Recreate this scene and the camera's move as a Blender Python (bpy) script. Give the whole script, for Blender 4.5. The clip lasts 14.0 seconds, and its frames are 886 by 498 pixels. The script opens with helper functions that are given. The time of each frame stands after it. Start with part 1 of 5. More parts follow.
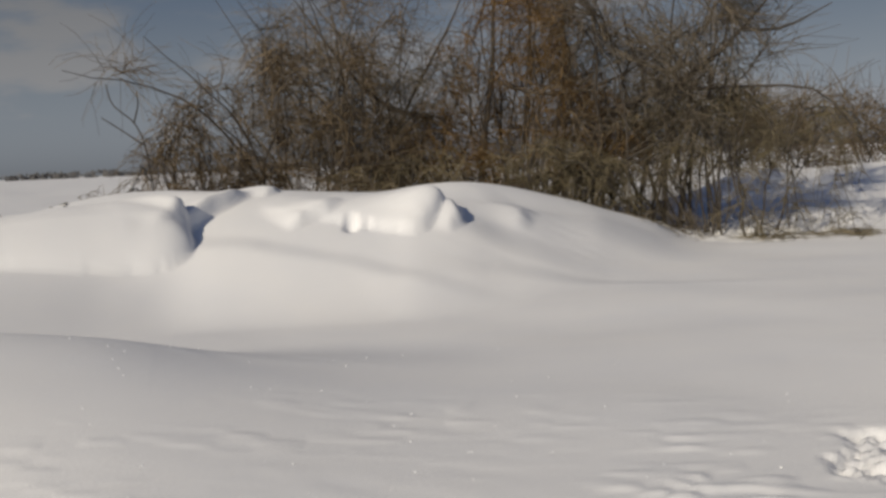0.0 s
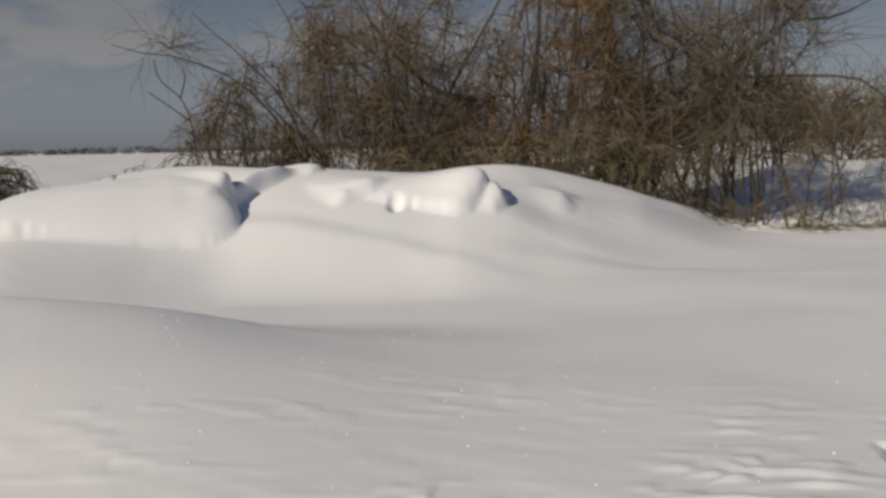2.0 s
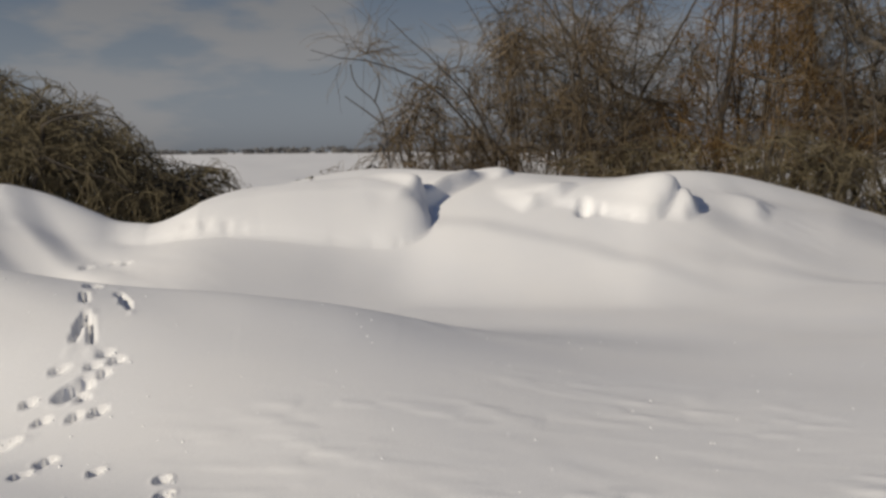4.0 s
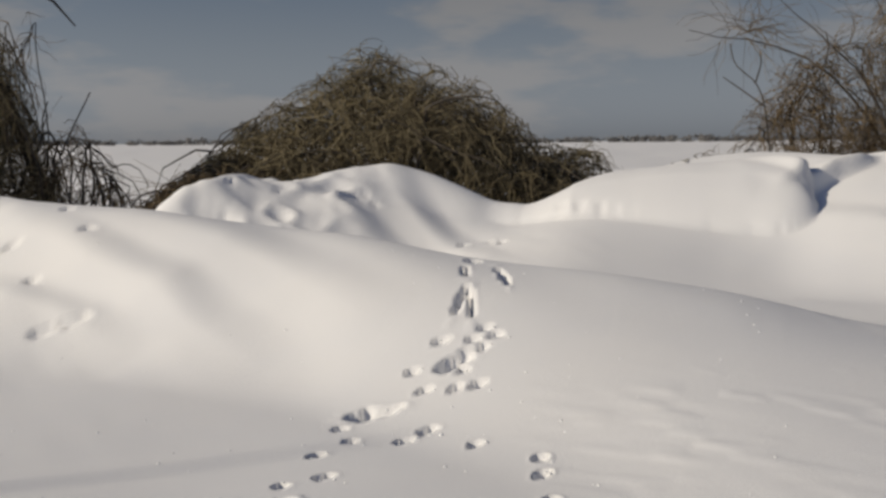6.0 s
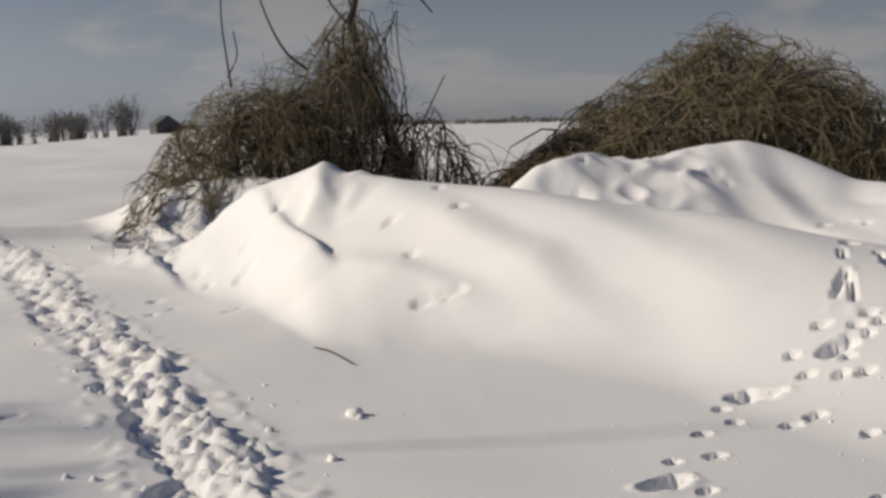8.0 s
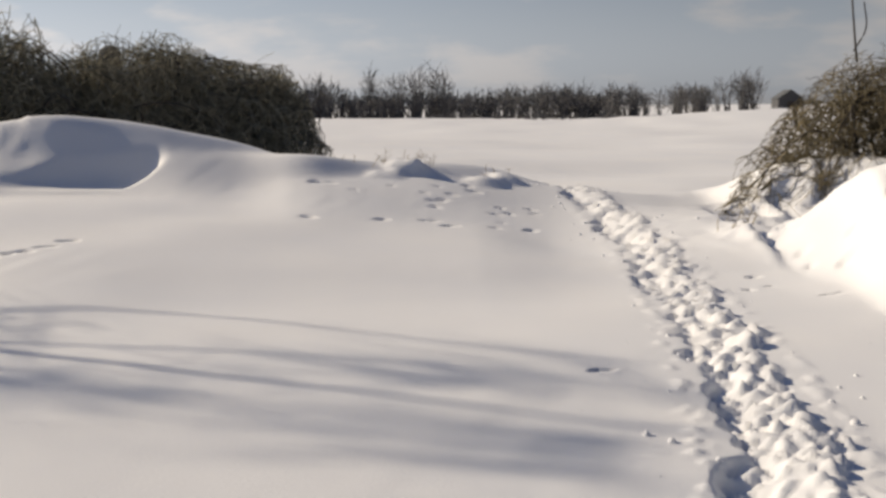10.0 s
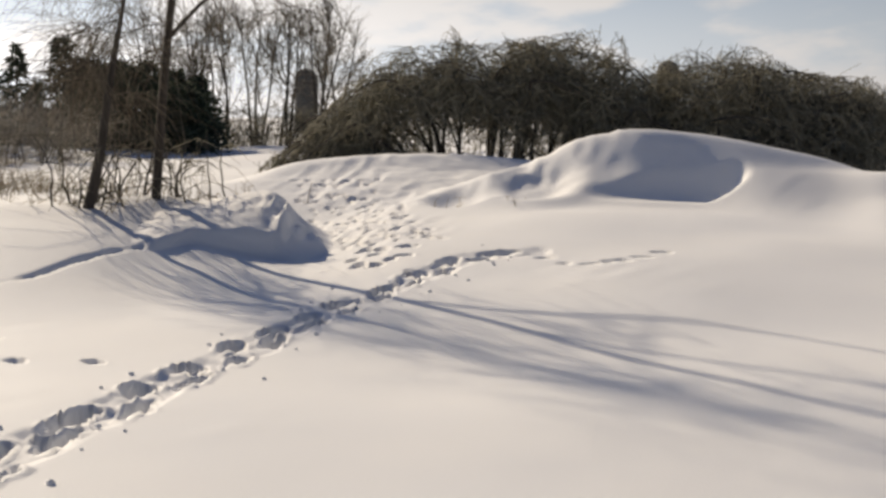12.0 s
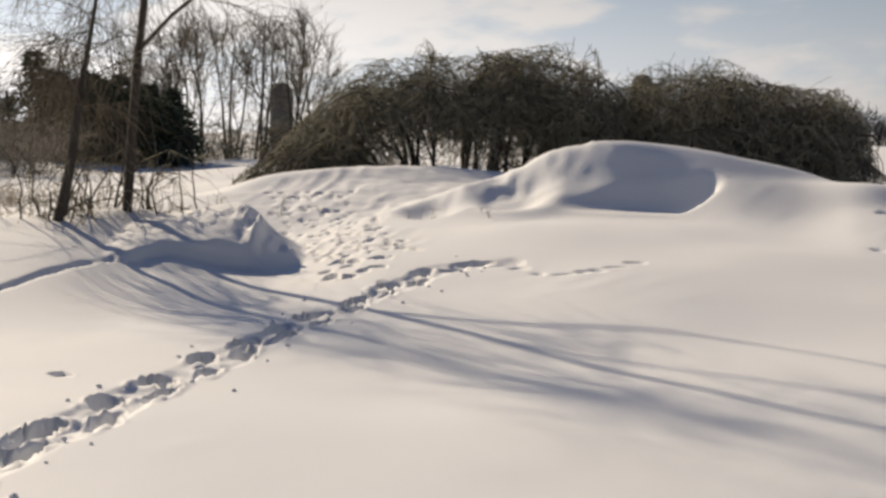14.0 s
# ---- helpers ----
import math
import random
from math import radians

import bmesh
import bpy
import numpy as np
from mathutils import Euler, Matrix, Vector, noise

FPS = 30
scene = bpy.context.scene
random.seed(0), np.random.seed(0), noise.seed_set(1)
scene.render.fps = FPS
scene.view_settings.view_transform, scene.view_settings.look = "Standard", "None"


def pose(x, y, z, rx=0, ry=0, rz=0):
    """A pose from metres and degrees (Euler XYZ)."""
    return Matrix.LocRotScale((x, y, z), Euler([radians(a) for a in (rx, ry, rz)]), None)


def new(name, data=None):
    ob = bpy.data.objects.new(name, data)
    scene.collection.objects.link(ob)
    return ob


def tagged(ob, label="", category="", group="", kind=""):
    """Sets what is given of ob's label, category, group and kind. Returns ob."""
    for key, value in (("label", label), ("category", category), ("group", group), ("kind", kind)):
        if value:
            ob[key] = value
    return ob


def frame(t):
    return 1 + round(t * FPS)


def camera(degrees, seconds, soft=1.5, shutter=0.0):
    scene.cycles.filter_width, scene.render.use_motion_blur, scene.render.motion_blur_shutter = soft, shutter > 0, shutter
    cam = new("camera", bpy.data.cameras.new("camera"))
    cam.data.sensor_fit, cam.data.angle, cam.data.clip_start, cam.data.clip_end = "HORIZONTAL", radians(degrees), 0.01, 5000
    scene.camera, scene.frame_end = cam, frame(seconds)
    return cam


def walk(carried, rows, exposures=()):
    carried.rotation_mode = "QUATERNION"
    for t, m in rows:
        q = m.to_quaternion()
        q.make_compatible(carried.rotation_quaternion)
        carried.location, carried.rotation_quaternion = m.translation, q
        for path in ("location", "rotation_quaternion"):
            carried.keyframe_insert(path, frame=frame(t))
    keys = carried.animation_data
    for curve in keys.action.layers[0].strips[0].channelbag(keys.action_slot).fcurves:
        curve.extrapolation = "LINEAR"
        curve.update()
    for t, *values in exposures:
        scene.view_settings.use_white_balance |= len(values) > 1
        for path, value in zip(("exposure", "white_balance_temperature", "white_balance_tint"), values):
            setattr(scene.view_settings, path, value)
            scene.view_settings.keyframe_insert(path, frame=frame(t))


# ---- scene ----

# The camera: carried by someone who turns to the left on one spot.
cam = camera(43.5, 14.0, soft=3.0)
EYE = 1.6
ROWS = [
    (0, 0.162, 0.007, 0.039, 0.00, -4.55, 2.50),
    (0.5, 0.114, 0.040, 0.027, 0.74, -4.54, 1.74),
    (1, 0.100, 0.004, 0.028, 0.66, -4.97, 1.36),
    (1.5, 0.087, -0.014, 0.014, 0.83, -5.13, 1.32),
    (2, 0.026, -0.049, 0.008, 1.79, -5.30, 1.11),
    (2.2, 0.020, -0.054, -0.010, 2.51, -5.23, 0.95),
    (4.3, -0.020, -0.118, 0.045, 13.54, -5.08, 0.38),
    (4.5, -0.025, -0.081, 0.021, 15.22, -5.11, 0.24),
    (5, -0.102, 0.049, -0.006, 19.68, -5.05, -0.07),
    (5.5, -0.163, 0.119, -0.040, 24.08, -5.39, 0.55),
    (6, -0.228, 0.096, -0.043, 29.91, -5.51, 0.38),
    (6.5, -0.284, 0.060, -0.067, 33.69, -6.14, 0.34),
    (7, -0.349, -0.020, -0.012, 36.79, -6.32, 0.83),
    (7.2, -0.374, -0.068, -0.013, 38.21, -6.40, 0.85),
    (9.3, -0.440, -0.267, 0.003, 65.58, -6.98, -0.28),
    (9.5, -0.424, -0.246, 0.016, 68.94, -7.34, -0.93),
    (10, -0.375, -0.156, -0.011, 77.38, -7.47, -0.02),
    (10.5, -0.311, -0.199, -0.002, 86.18, -6.84, 0.75),
    (11, -0.480, -0.370, -0.010, 91.55, -6.43, 0.73),
    (11.5, -0.469, -0.520, 0.006, 98.78, -6.49, 0.18),
    (12, -0.465, -0.607, 0.002, 105.07, -6.82, -0.11),
    (12.5, -0.399, -0.626, 0.008, 107.43, -7.27, -0.52),
    (13, -0.411, -0.627, 0.024, 107.49, -6.90, 0.32),
    (13.5, -0.467, -0.608, -0.006, 105.54, -6.98, -0.06),
    (14, -0.504, -0.591, -0.026, 103.82, -6.11, -0.05),
]
walk(cam, [(t, pose(x, y, EYE + z, 90 + pitch, roll, yaw)) for t, x, y, z, yaw, pitch, roll in ROWS],
     exposures=[(0.0, -0.62, 6680, 8), (5.0, -0.62, 6700, 8), (7.2, -0.58, 6780, 9), (9.5, -0.25, 6900, 10), (10.2, -0.14, 7080, 10), (11.0, -0.07, 7100, 10), (12.5, -0.08, 7320, 10), (14.0, -0.08, 7320, 10)])

# ---- light: a low winter sun behind the left shoulder of the first view, and a half clouded sky ----
SUN_AZ, SUN_EL = 141.7, 27.0          # degrees to the left of the y axis, degrees above the horizon


def set_world():
    world = bpy.data.worlds.new("winter_sky")
    scene.world = world
    world.use_nodes = True
    nt = world.node_tree
    nt.nodes.clear()
    out = nt.nodes.new("ShaderNodeOutputWorld")
    bg = nt.nodes.new("ShaderNodeBackground")
    bg.inputs["Strength"].default_value = 0.05
    sky = nt.nodes.new("ShaderNodeTexSky")
    sky.sky_type = "NISHITA"
    sky.sun_disc = False
    sky.sun_elevation = radians(SUN_EL)
    sky.sun_rotation = radians(-SUN_AZ)
    sky.air_density, sky.dust_density, sky.ozone_density = 1.1, 0.45, 4.0
    link = nt.links.new

    def node(kind, **values):
        q = nt.nodes.new(kind)
        for key, v in values.items():
            q.inputs[key].default_value = v
        return q

    def blend(fac, a, b):
        q = nt.nodes.new("ShaderNodeMix")
        q.data_type = "RGBA"
        link(fac, q.inputs["Factor"])
        link(a, q.inputs["A"])
        link(b, q.inputs["B"])
        return q.outputs["Result"]
    # grey clouds as bright as the sky behind them, and haze along the horizon
    tc = node("ShaderNodeTexCoord")
    mp = node("ShaderNodeMapping", Scale=(4.4, 4.4, 15.0), Location=(0.7, 0.2, 0.35))
    nz = node("ShaderNodeTexNoise", Scale=1.3, Detail=6.0, Roughness=0.52)
    ramp = node("ShaderNodeValToRGB")
    ramp.color_ramp.interpolation = "EASE"
    ramp.color_ramp.elements[0].position, ramp.color_ramp.elements[1].position = 0.48, 0.63
    grey = node("ShaderNodeRGBToBW")
    cloud = node("ShaderNodeMix")
    haze = node("ShaderNodeMix")
    for q in (cloud, haze):
        q.data_type, q.blend_type = "RGBA", "MULTIPLY"
        q.inputs["Factor"].default_value = 1.0
        link(grey.outputs["Val"], q.inputs["A"])
    cloud.inputs["B"].default_value, haze.inputs["B"].default_value = (2.05, 2.07, 2.2, 1), (1.76, 1.93, 2.25, 1)
    sep = node("ShaderNodeSeparateXYZ")
    low = node("ShaderNodeMapRange")
    low.interpolation_type = "SMOOTHSTEP"
    for key, v in (("From Min", 0.0), ("From Max", 0.3), ("To Min", 0.85), ("To Max", 0.0)):
        low.inputs[key].default_value = v
    link(tc.outputs["Generated"], mp.inputs["Vector"])
    link(tc.outputs["Generated"], sep.inputs["Vector"])
    link(sep.outputs["Z"], low.inputs["Value"])
    link(mp.outputs["Vector"], nz.inputs["Vector"])
    link(nz.outputs["Fac"], ramp.inputs["Fac"])
    link(sky.outputs["Color"], grey.inputs["Color"])
    deep = node("ShaderNodeMix")            # the clear blue of a cold day
    deep.data_type, deep.blend_type = "RGBA", "MULTIPLY"
    deep.inputs["Factor"].default_value = 1.0
    deep.inputs["B"].default_value = (0.97, 1.06, 1.33, 1)
    link(sky.outputs["Color"], deep.inputs["A"])
    hazy = blend(low.outputs["Result"], deep.outputs["Result"], haze.outputs["Result"])
    thin = node("ShaderNodeMapRange")       # the clouds lie low and thin out overhead
    for key, v in (("From Min", 0.1), ("From Max", 0.45), ("To Min", 0.95), ("To Max", 0.4)):
        thin.inputs[key].default_value = v
    link(sep.outputs["Z"], thin.inputs["Value"])
    cover = node("ShaderNodeMath")
    cover.operation = "MULTIPLY"
    link(thin.outputs["Result"], cover.inputs[0])
    link(ramp.outputs["Color"], cover.inputs[1])
    # the sky is paler and brighter on the sun's side
    glow = node("ShaderNodeVectorMath")
    glow.operation = "DOT_PRODUCT"
    e, a = radians(SUN_EL), radians(SUN_AZ)
    glow.inputs[1].default_value = (-math.sin(a) * math.cos(e), math.cos(a) * math.cos(e), math.sin(e))
    link(tc.outputs["Generated"], glow.inputs[0])
    gain = node("ShaderNodeMapRange")
    for key, v in (("From Min", -0.7), ("From Max", 0.6), ("To Min", 0.03), ("To Max", 0.056)):
        gain.inputs[key].default_value = v
    link(glow.outputs["Value"], gain.inputs["Value"])
    link(gain.outputs["Result"], bg.inputs["Strength"])
    link(blend(cover.outputs["Value"], hazy, cloud.outputs["Result"]), bg.inputs["Color"])
    nt.links.new(bg.outputs["Background"], out.inputs["Surface"])


set_world()
sun_data = bpy.data.lights.new("sun", "SUN")
sun_data.energy = 5.0
sun_data.angle = radians(1.0)
sun_data.color = (1.0, 0.895, 0.74)
sun = new("sun", sun_data)
s_az, s_el = radians(SUN_AZ), radians(SUN_EL)
toward = Vector((-math.sin(s_az) * math.cos(s_el), math.cos(s_az) * math.cos(s_el), math.sin(s_el)))
sun.matrix_world = Matrix.Translation(toward * 60) @ toward.to_track_quat("Z", "Y").to_matrix().to_4x4()

# ---- the lie of the snow ----
def curve1(x, xs, ys):
    """A smooth curve through the points (xs, ys), level beyond both ends."""
    xs, ys = np.asarray(xs, float), np.asarray(ys, float)
    m = np.gradient(ys, xs)
    x = np.clip(x, xs[0], xs[-1])
    i = np.clip(np.searchsorted(xs, x) - 1, 0, len(xs) - 2)
    h = xs[i + 1] - xs[i]
    t = (x - xs[i]) / h
    return ((1 + 2 * t) * (1 - t) ** 2 * ys[i] + t * (1 - t) ** 2 * h * m[i]
            + t * t * (3 - 2 * t) * ys[i + 1] + t * t * (t - 1) * h * m[i + 1])


def lattice(ix, iy, seed):
    n = (ix.astype(np.int64) * 374761393 + iy.astype(np.int64) * 668265263 + seed * 1442695041) & 0xFFFFFFFF
    n = ((n ^ (n >> 13)) * 1274126177) & 0xFFFFFFFF
    return ((n ^ (n >> 16)) & 0xFFFF) / 32767.5 - 1.0


def grain(x, y, seed=0):
    """Smooth noise from -1 to 1, about one bump for each unit."""
    ix, iy = np.floor(x), np.floor(y)
    fx, fy = x - ix, y - iy
    fx, fy = fx * fx * fx * (fx * (fx * 6 - 15) + 10), fy * fy * fy * (fy * (fy * 6 - 15) + 10)
    a, b = lattice(ix, iy, seed), lattice(ix + 1, iy, seed)
    c, d = lattice(ix, iy + 1, seed), lattice(ix + 1, iy + 1, seed)
    return (a * (1 - fx) + b * fx) * (1 - fy) + (c * (1 - fx) + d * fx) * fy


def step(s):
    s = np.clip(s, 0, 1)
    return s * s * (3 - 2 * s)


def polar(az, r):
    return -r * np.sin(np.radians(az)), r * np.cos(np.radians(az))


def drift(az, r, pts, foot, back, power=1.0, near=0.9):
    """A snow drift along a spine: pts (bearing, distance, height[, width of the front slope]); the fine ups and downs
    of the spine fade out down the slope."""
    p = np.array(sorted(q if len(q) == 4 else (*q, foot) for q in pts), float)
    rc, zc, ft = (curve1(az, p[:, 0], p[:, k]) for k in (1, 2, 3))
    soft = sum(curve1(az + o, p[:, 0], p[:, 2]) for o in (-9, -6, -3, 0, 3, 6, 9)) / 7
    outside = np.maximum(p[0, 0] - az, az - p[-1, 0])
    soft, zc = soft * step(-outside / 7), np.where(outside > 0, 0, zc)
    u = r - rc
    w = step(1 + u / near)
    z = np.maximum(zc * w + soft * (1 - w), 0)
    front = np.clip(1 + u / ft, 0, 1) ** power
    return z * np.where(u < 0, step(front), step(1 - u / back))


def nose(x, y, az, r, turn, length, width, height, edge):
    """A hump cut off by the wind: it rises gently from the left and breaks off on the right."""
    ex, ey = polar(az, r)
    a = math.radians(az + turn)
    u = (x - ex) * math.cos(a) + (y - ey) * math.sin(a)
    v = -(x - ex) * math.sin(a) + (y - ey) * math.cos(a)
    u = u + 0.05 * grain(v * 4 + 3 * az, u, 31) + 0.02 * grain(v * 11, u * 5, 32)
    return height * np.where(u < 0, step(1 + u / length), step(1 - u / edge)) * step(1.0 - np.abs(v) / (1.8 * width))


def nearest(x, y, line):
    """Along a line of (bearing, distance, values...): how far points lie from it, on which side, how far past its last end, and the values there."""
    q = np.array(line, float)
    px, py = polar(q[:, 0], q[:, 1])
    near = np.full(x.shape, 1e9)
    side, past, before = np.zeros(x.shape), np.zeros(x.shape), np.zeros(x.shape)
    vals = [np.zeros(x.shape) for _ in range(q.shape[1] - 2)]
    for k in range(len(q) - 1):
        dx, dy = px[k + 1] - px[k], py[k + 1] - py[k]
        ln = math.hypot(dx, dy)
        t = ((x - px[k]) * dx + (y - py[k]) * dy) / ln ** 2
        w = ((x - px[k]) * dy - (y - py[k]) * dx) / ln
        tc = np.clip(t, 0, 1)
        d = np.hypot(w, (t - tc) * ln)
        better = d < near
        end_on = (t > 1) * (k == len(q) - 2)
        near, side = np.where(better, d, near), np.where(better, np.where(end_on, w, np.sign(w) * d), side)
        past = np.where(better, np.maximum(t - 1, 0) * ln * (k == len(q) - 2), past)
        before = np.where(better, np.maximum(-t, 0) * ln * (k == 0), before)
        for i in range(len(vals)):
            vals[i] = np.where(better, q[k, i + 2] * (1 - tc) + q[k + 1, i + 2] * tc, vals[i])
    return near, side, past, before, vals


def tongue(x, y, line, end, back, sharp=3.4):
    """A slab of hard snow along a line of (bearing, distance, height, half width), nearly level on top, with a steep front edge
    and a blunt end; it leans back into the drift behind it."""
    near, side, past, before, (tall, wide) = nearest(x, y, line)
    side = side + 0.05 * grain(x * 0.7, y * 0.7, 54)
    across = np.where(side > 0, side / wide, -side / (wide + back))
    d = (across ** 2.6 + (past / end) ** 2.6) ** (1 / 2.6)
    body = np.where(side > 0, 1 - np.clip(d, 0, 1) ** sharp, np.sqrt(np.clip(1 - d ** 2.2, 0, 1)))
    tilt = 1 - 0.35 * np.clip(across, 0, 1) * (side > 0)
    return tall * np.clip(body, 0, 1) ** 0.7 * tilt * step(1 - before / 0.5)


def ridge(x, y, line, lee, gentle):
    """A low crest along a line of (bearing, distance, height): it falls within lee metres on one side (the right one,
    for a line that comes nearer), and slowly on the other."""
    px, py = polar(np.array([q[0] for q in line], float), np.array([q[1] for q in line], float))
    hs = [q[2] for q in line]
    near = np.full(x.shape, 1e9)
    side, top = np.zeros(x.shape), np.zeros(x.shape)
    for k in range(len(line) - 1):
        dx, dy = px[k + 1] - px[k], py[k + 1] - py[k]
        ln = math.hypot(dx, dy)
        t = ((x - px[k]) * dx + (y - py[k]) * dy) / ln ** 2
        over = np.maximum(np.maximum(-t, t - 1), 0) * ln
        w = ((x - px[k]) * dy - (y - py[k]) * dx) / ln
        d = np.hypot(w, over)
        better = d < near
        near = np.where(better, d, near)
        side = np.where(better, w, side)
        tc = np.clip(t, 0, 1)
        top = np.where(better, (hs[k] * (1 - tc) + hs[k + 1] * tc) * step(1 - over / 0.5), top)
    side = side + 0.03 * grain(x * 2.2, y * 2.2, 45)
    return top * np.where(side < 0, step(1 + side / lee), np.clip(1 - side / gentle, 0, 1) ** 1.6)


MAIN = [(-15.06, 19.2, 0), (-12.6, 18.8, 0.08), (-11.04, 18.4, 0.38), (-9.04, 17.93, 0.6), (-6.27, 17.13, 0.89), (-3.51, 16.57, 1.11), (-1.51, 16.18, 1.18), (0.75, 15.94, 1.17), (2.26, 15.94, 1.13), (5.15, 15.94, 1.18),
        (8.03, 15.94, 1.25), (10.79, 15.94, 1.29), (13.68, 15.94, 1.37), (16.31, 15.62, 1.37), (19.2, 15.14, 1.23), (21.96, 14.66, 1.0), (24.6, 14.18, 0.72), (27, 13.95, 0.5), (31, 13.9, 0.23),
        (35, 13.9, 0)]
FORE = [(-18, 8.1, 0, 4.6), (0, 8.1, 0.1, 4.6), (8.3, 8.15, 0.21, 4.6), (17.2, 8.15, 0.42, 4.2), (21.5, 8.15, 0.49, 3.8), (29.6, 8.5, 0.57, 3.4),
        (35.6, 8.95, 0.73, 3.1), (38.3, 9.25, 0.76, 3.0), (43.4, 9.8, 0.85, 3.0), (50.1, 10.55, 1.0, 3.0),
        (54.2, 11.05, 1.08, 3.4), (56, 11.2, 1.05, 3.2), (57.5, 11.4, 0.97, 2.6), (59, 11.7, 0.76, 2.1), (60.5, 12, 0.46, 1.9), (62, 12.4, 0.24, 1.9), (64, 13, 0.1, 2.2),
        (67, 14, 0, 3)]
CRUST = [(51, 15.4, 0), (54, 15.5, 0.5), (57, 15.8, 0.86), (59.4, 16, 0.86), (61, 16, 0.8), (62.2, 16, 0.71), (63.5, 16.2, 0.56), (64.3, 16.5, 0.41), (65.1, 17, 0.29), (66.5, 18, 0.1), (69, 18, 0)]
BANK = [(112.5, 14, 0), (116, 14.2, 0.25), (118.5, 13.6, 0.42), (121, 13.4, 0.52), (124, 13, 0.47), (128, 13, 0.5), (133, 13, 0.45), (141, 13.4, 0)]
MOUND = [(111.8, 12.9, 0, 0.9), (113, 13, 0.12, 1.2), (113.7, 13.05, 0.25, 1.35), (114.4, 13.1, 0.4, 1.5), (115.1, 13.2, 0.57, 1.7), (116.3, 13.3, 0.57, 2.4), (118, 13.2, 0.5, 2.9), (120, 13, 0.43, 3.5),
         (121.5, 12.6, 0.35, 3.5), (122.7, 12.2, 0.22, 3.0), (124, 11.8, 0, 1.5)]
SECOND = [(22.59, 13.55, 0.1), (24.97, 13.71, 0.35), (27.11, 13.86, 0.66), (29.87, 14.02, 1), (31.37, 14.1, 1.15), (32.76, 14.1, 1.23), (35.64, 13.86, 1.17),
          (38.53, 13.55, 1.03), (41.92, 13.23, 1.14), (43.42, 13.07, 1.05), (45.18, 12.91, 0.73), (47.69, 12.75, 0)]
GAP = [(57.73, 16.34, 0), (64, 16.74, 0.26), (71.91, 17.14, 0.32), (76.55, 16.74, 0.68), (81.57, 16.18, 0.75), (85.34, 15.54, 0.82), (89.1, 15.54, 0.52), (92.87, 15.54, 0)]
LEFT = [(79.06, 17.64, 0, 3.8), (82.2, 17.32, 0, 3.8), (84.59, 16.84, 0.16, 3.8), (86.59, 16.52, 0.48, 3.2), (91.11, 16.05, 0.8, 2.4), (94.38, 16.05, 0.95, 1.8), (97.26, 16.05, 0.98, 1.7), (99.4, 16.21, 0.88, 1.8),
        (102.91, 16.52, 0.44, 2.8), (106.67, 16.84, 0.08, 2.8), (110.44, 16.84, 0, 2.8)]
APRON = [(70, 15.2, 0), (76, 15.2, 0.2), (82, 15.1, 0.35), (88, 15, 0.45), (96, 14.9, 0.46), (102, 15, 0.45), (107, 15.2, 0.35), (112, 15.4, 0.15),
        (116, 15.4, 0)]
LOW = [(95.38, 18.93, 0.17), (100.4, 18.93, 0.62), (105.04, 18.93, 0.75), (110.82, 18.53, 0.76), (113.58, 18.53, 0.66), (116.46, 18.14, 0.43), (120.48, 18.14, 0.28), (125.5, 18.14, 0.18),
        (133.03, 18.14, 0)]
RIGHT = [(-34, 28, 1.04), (-25, 27.5, 0.94), (-19, 27, 0.81), (-15, 26.5, 0.67), (-11.5, 26, 0.02), (-7, 25.5, 0)]


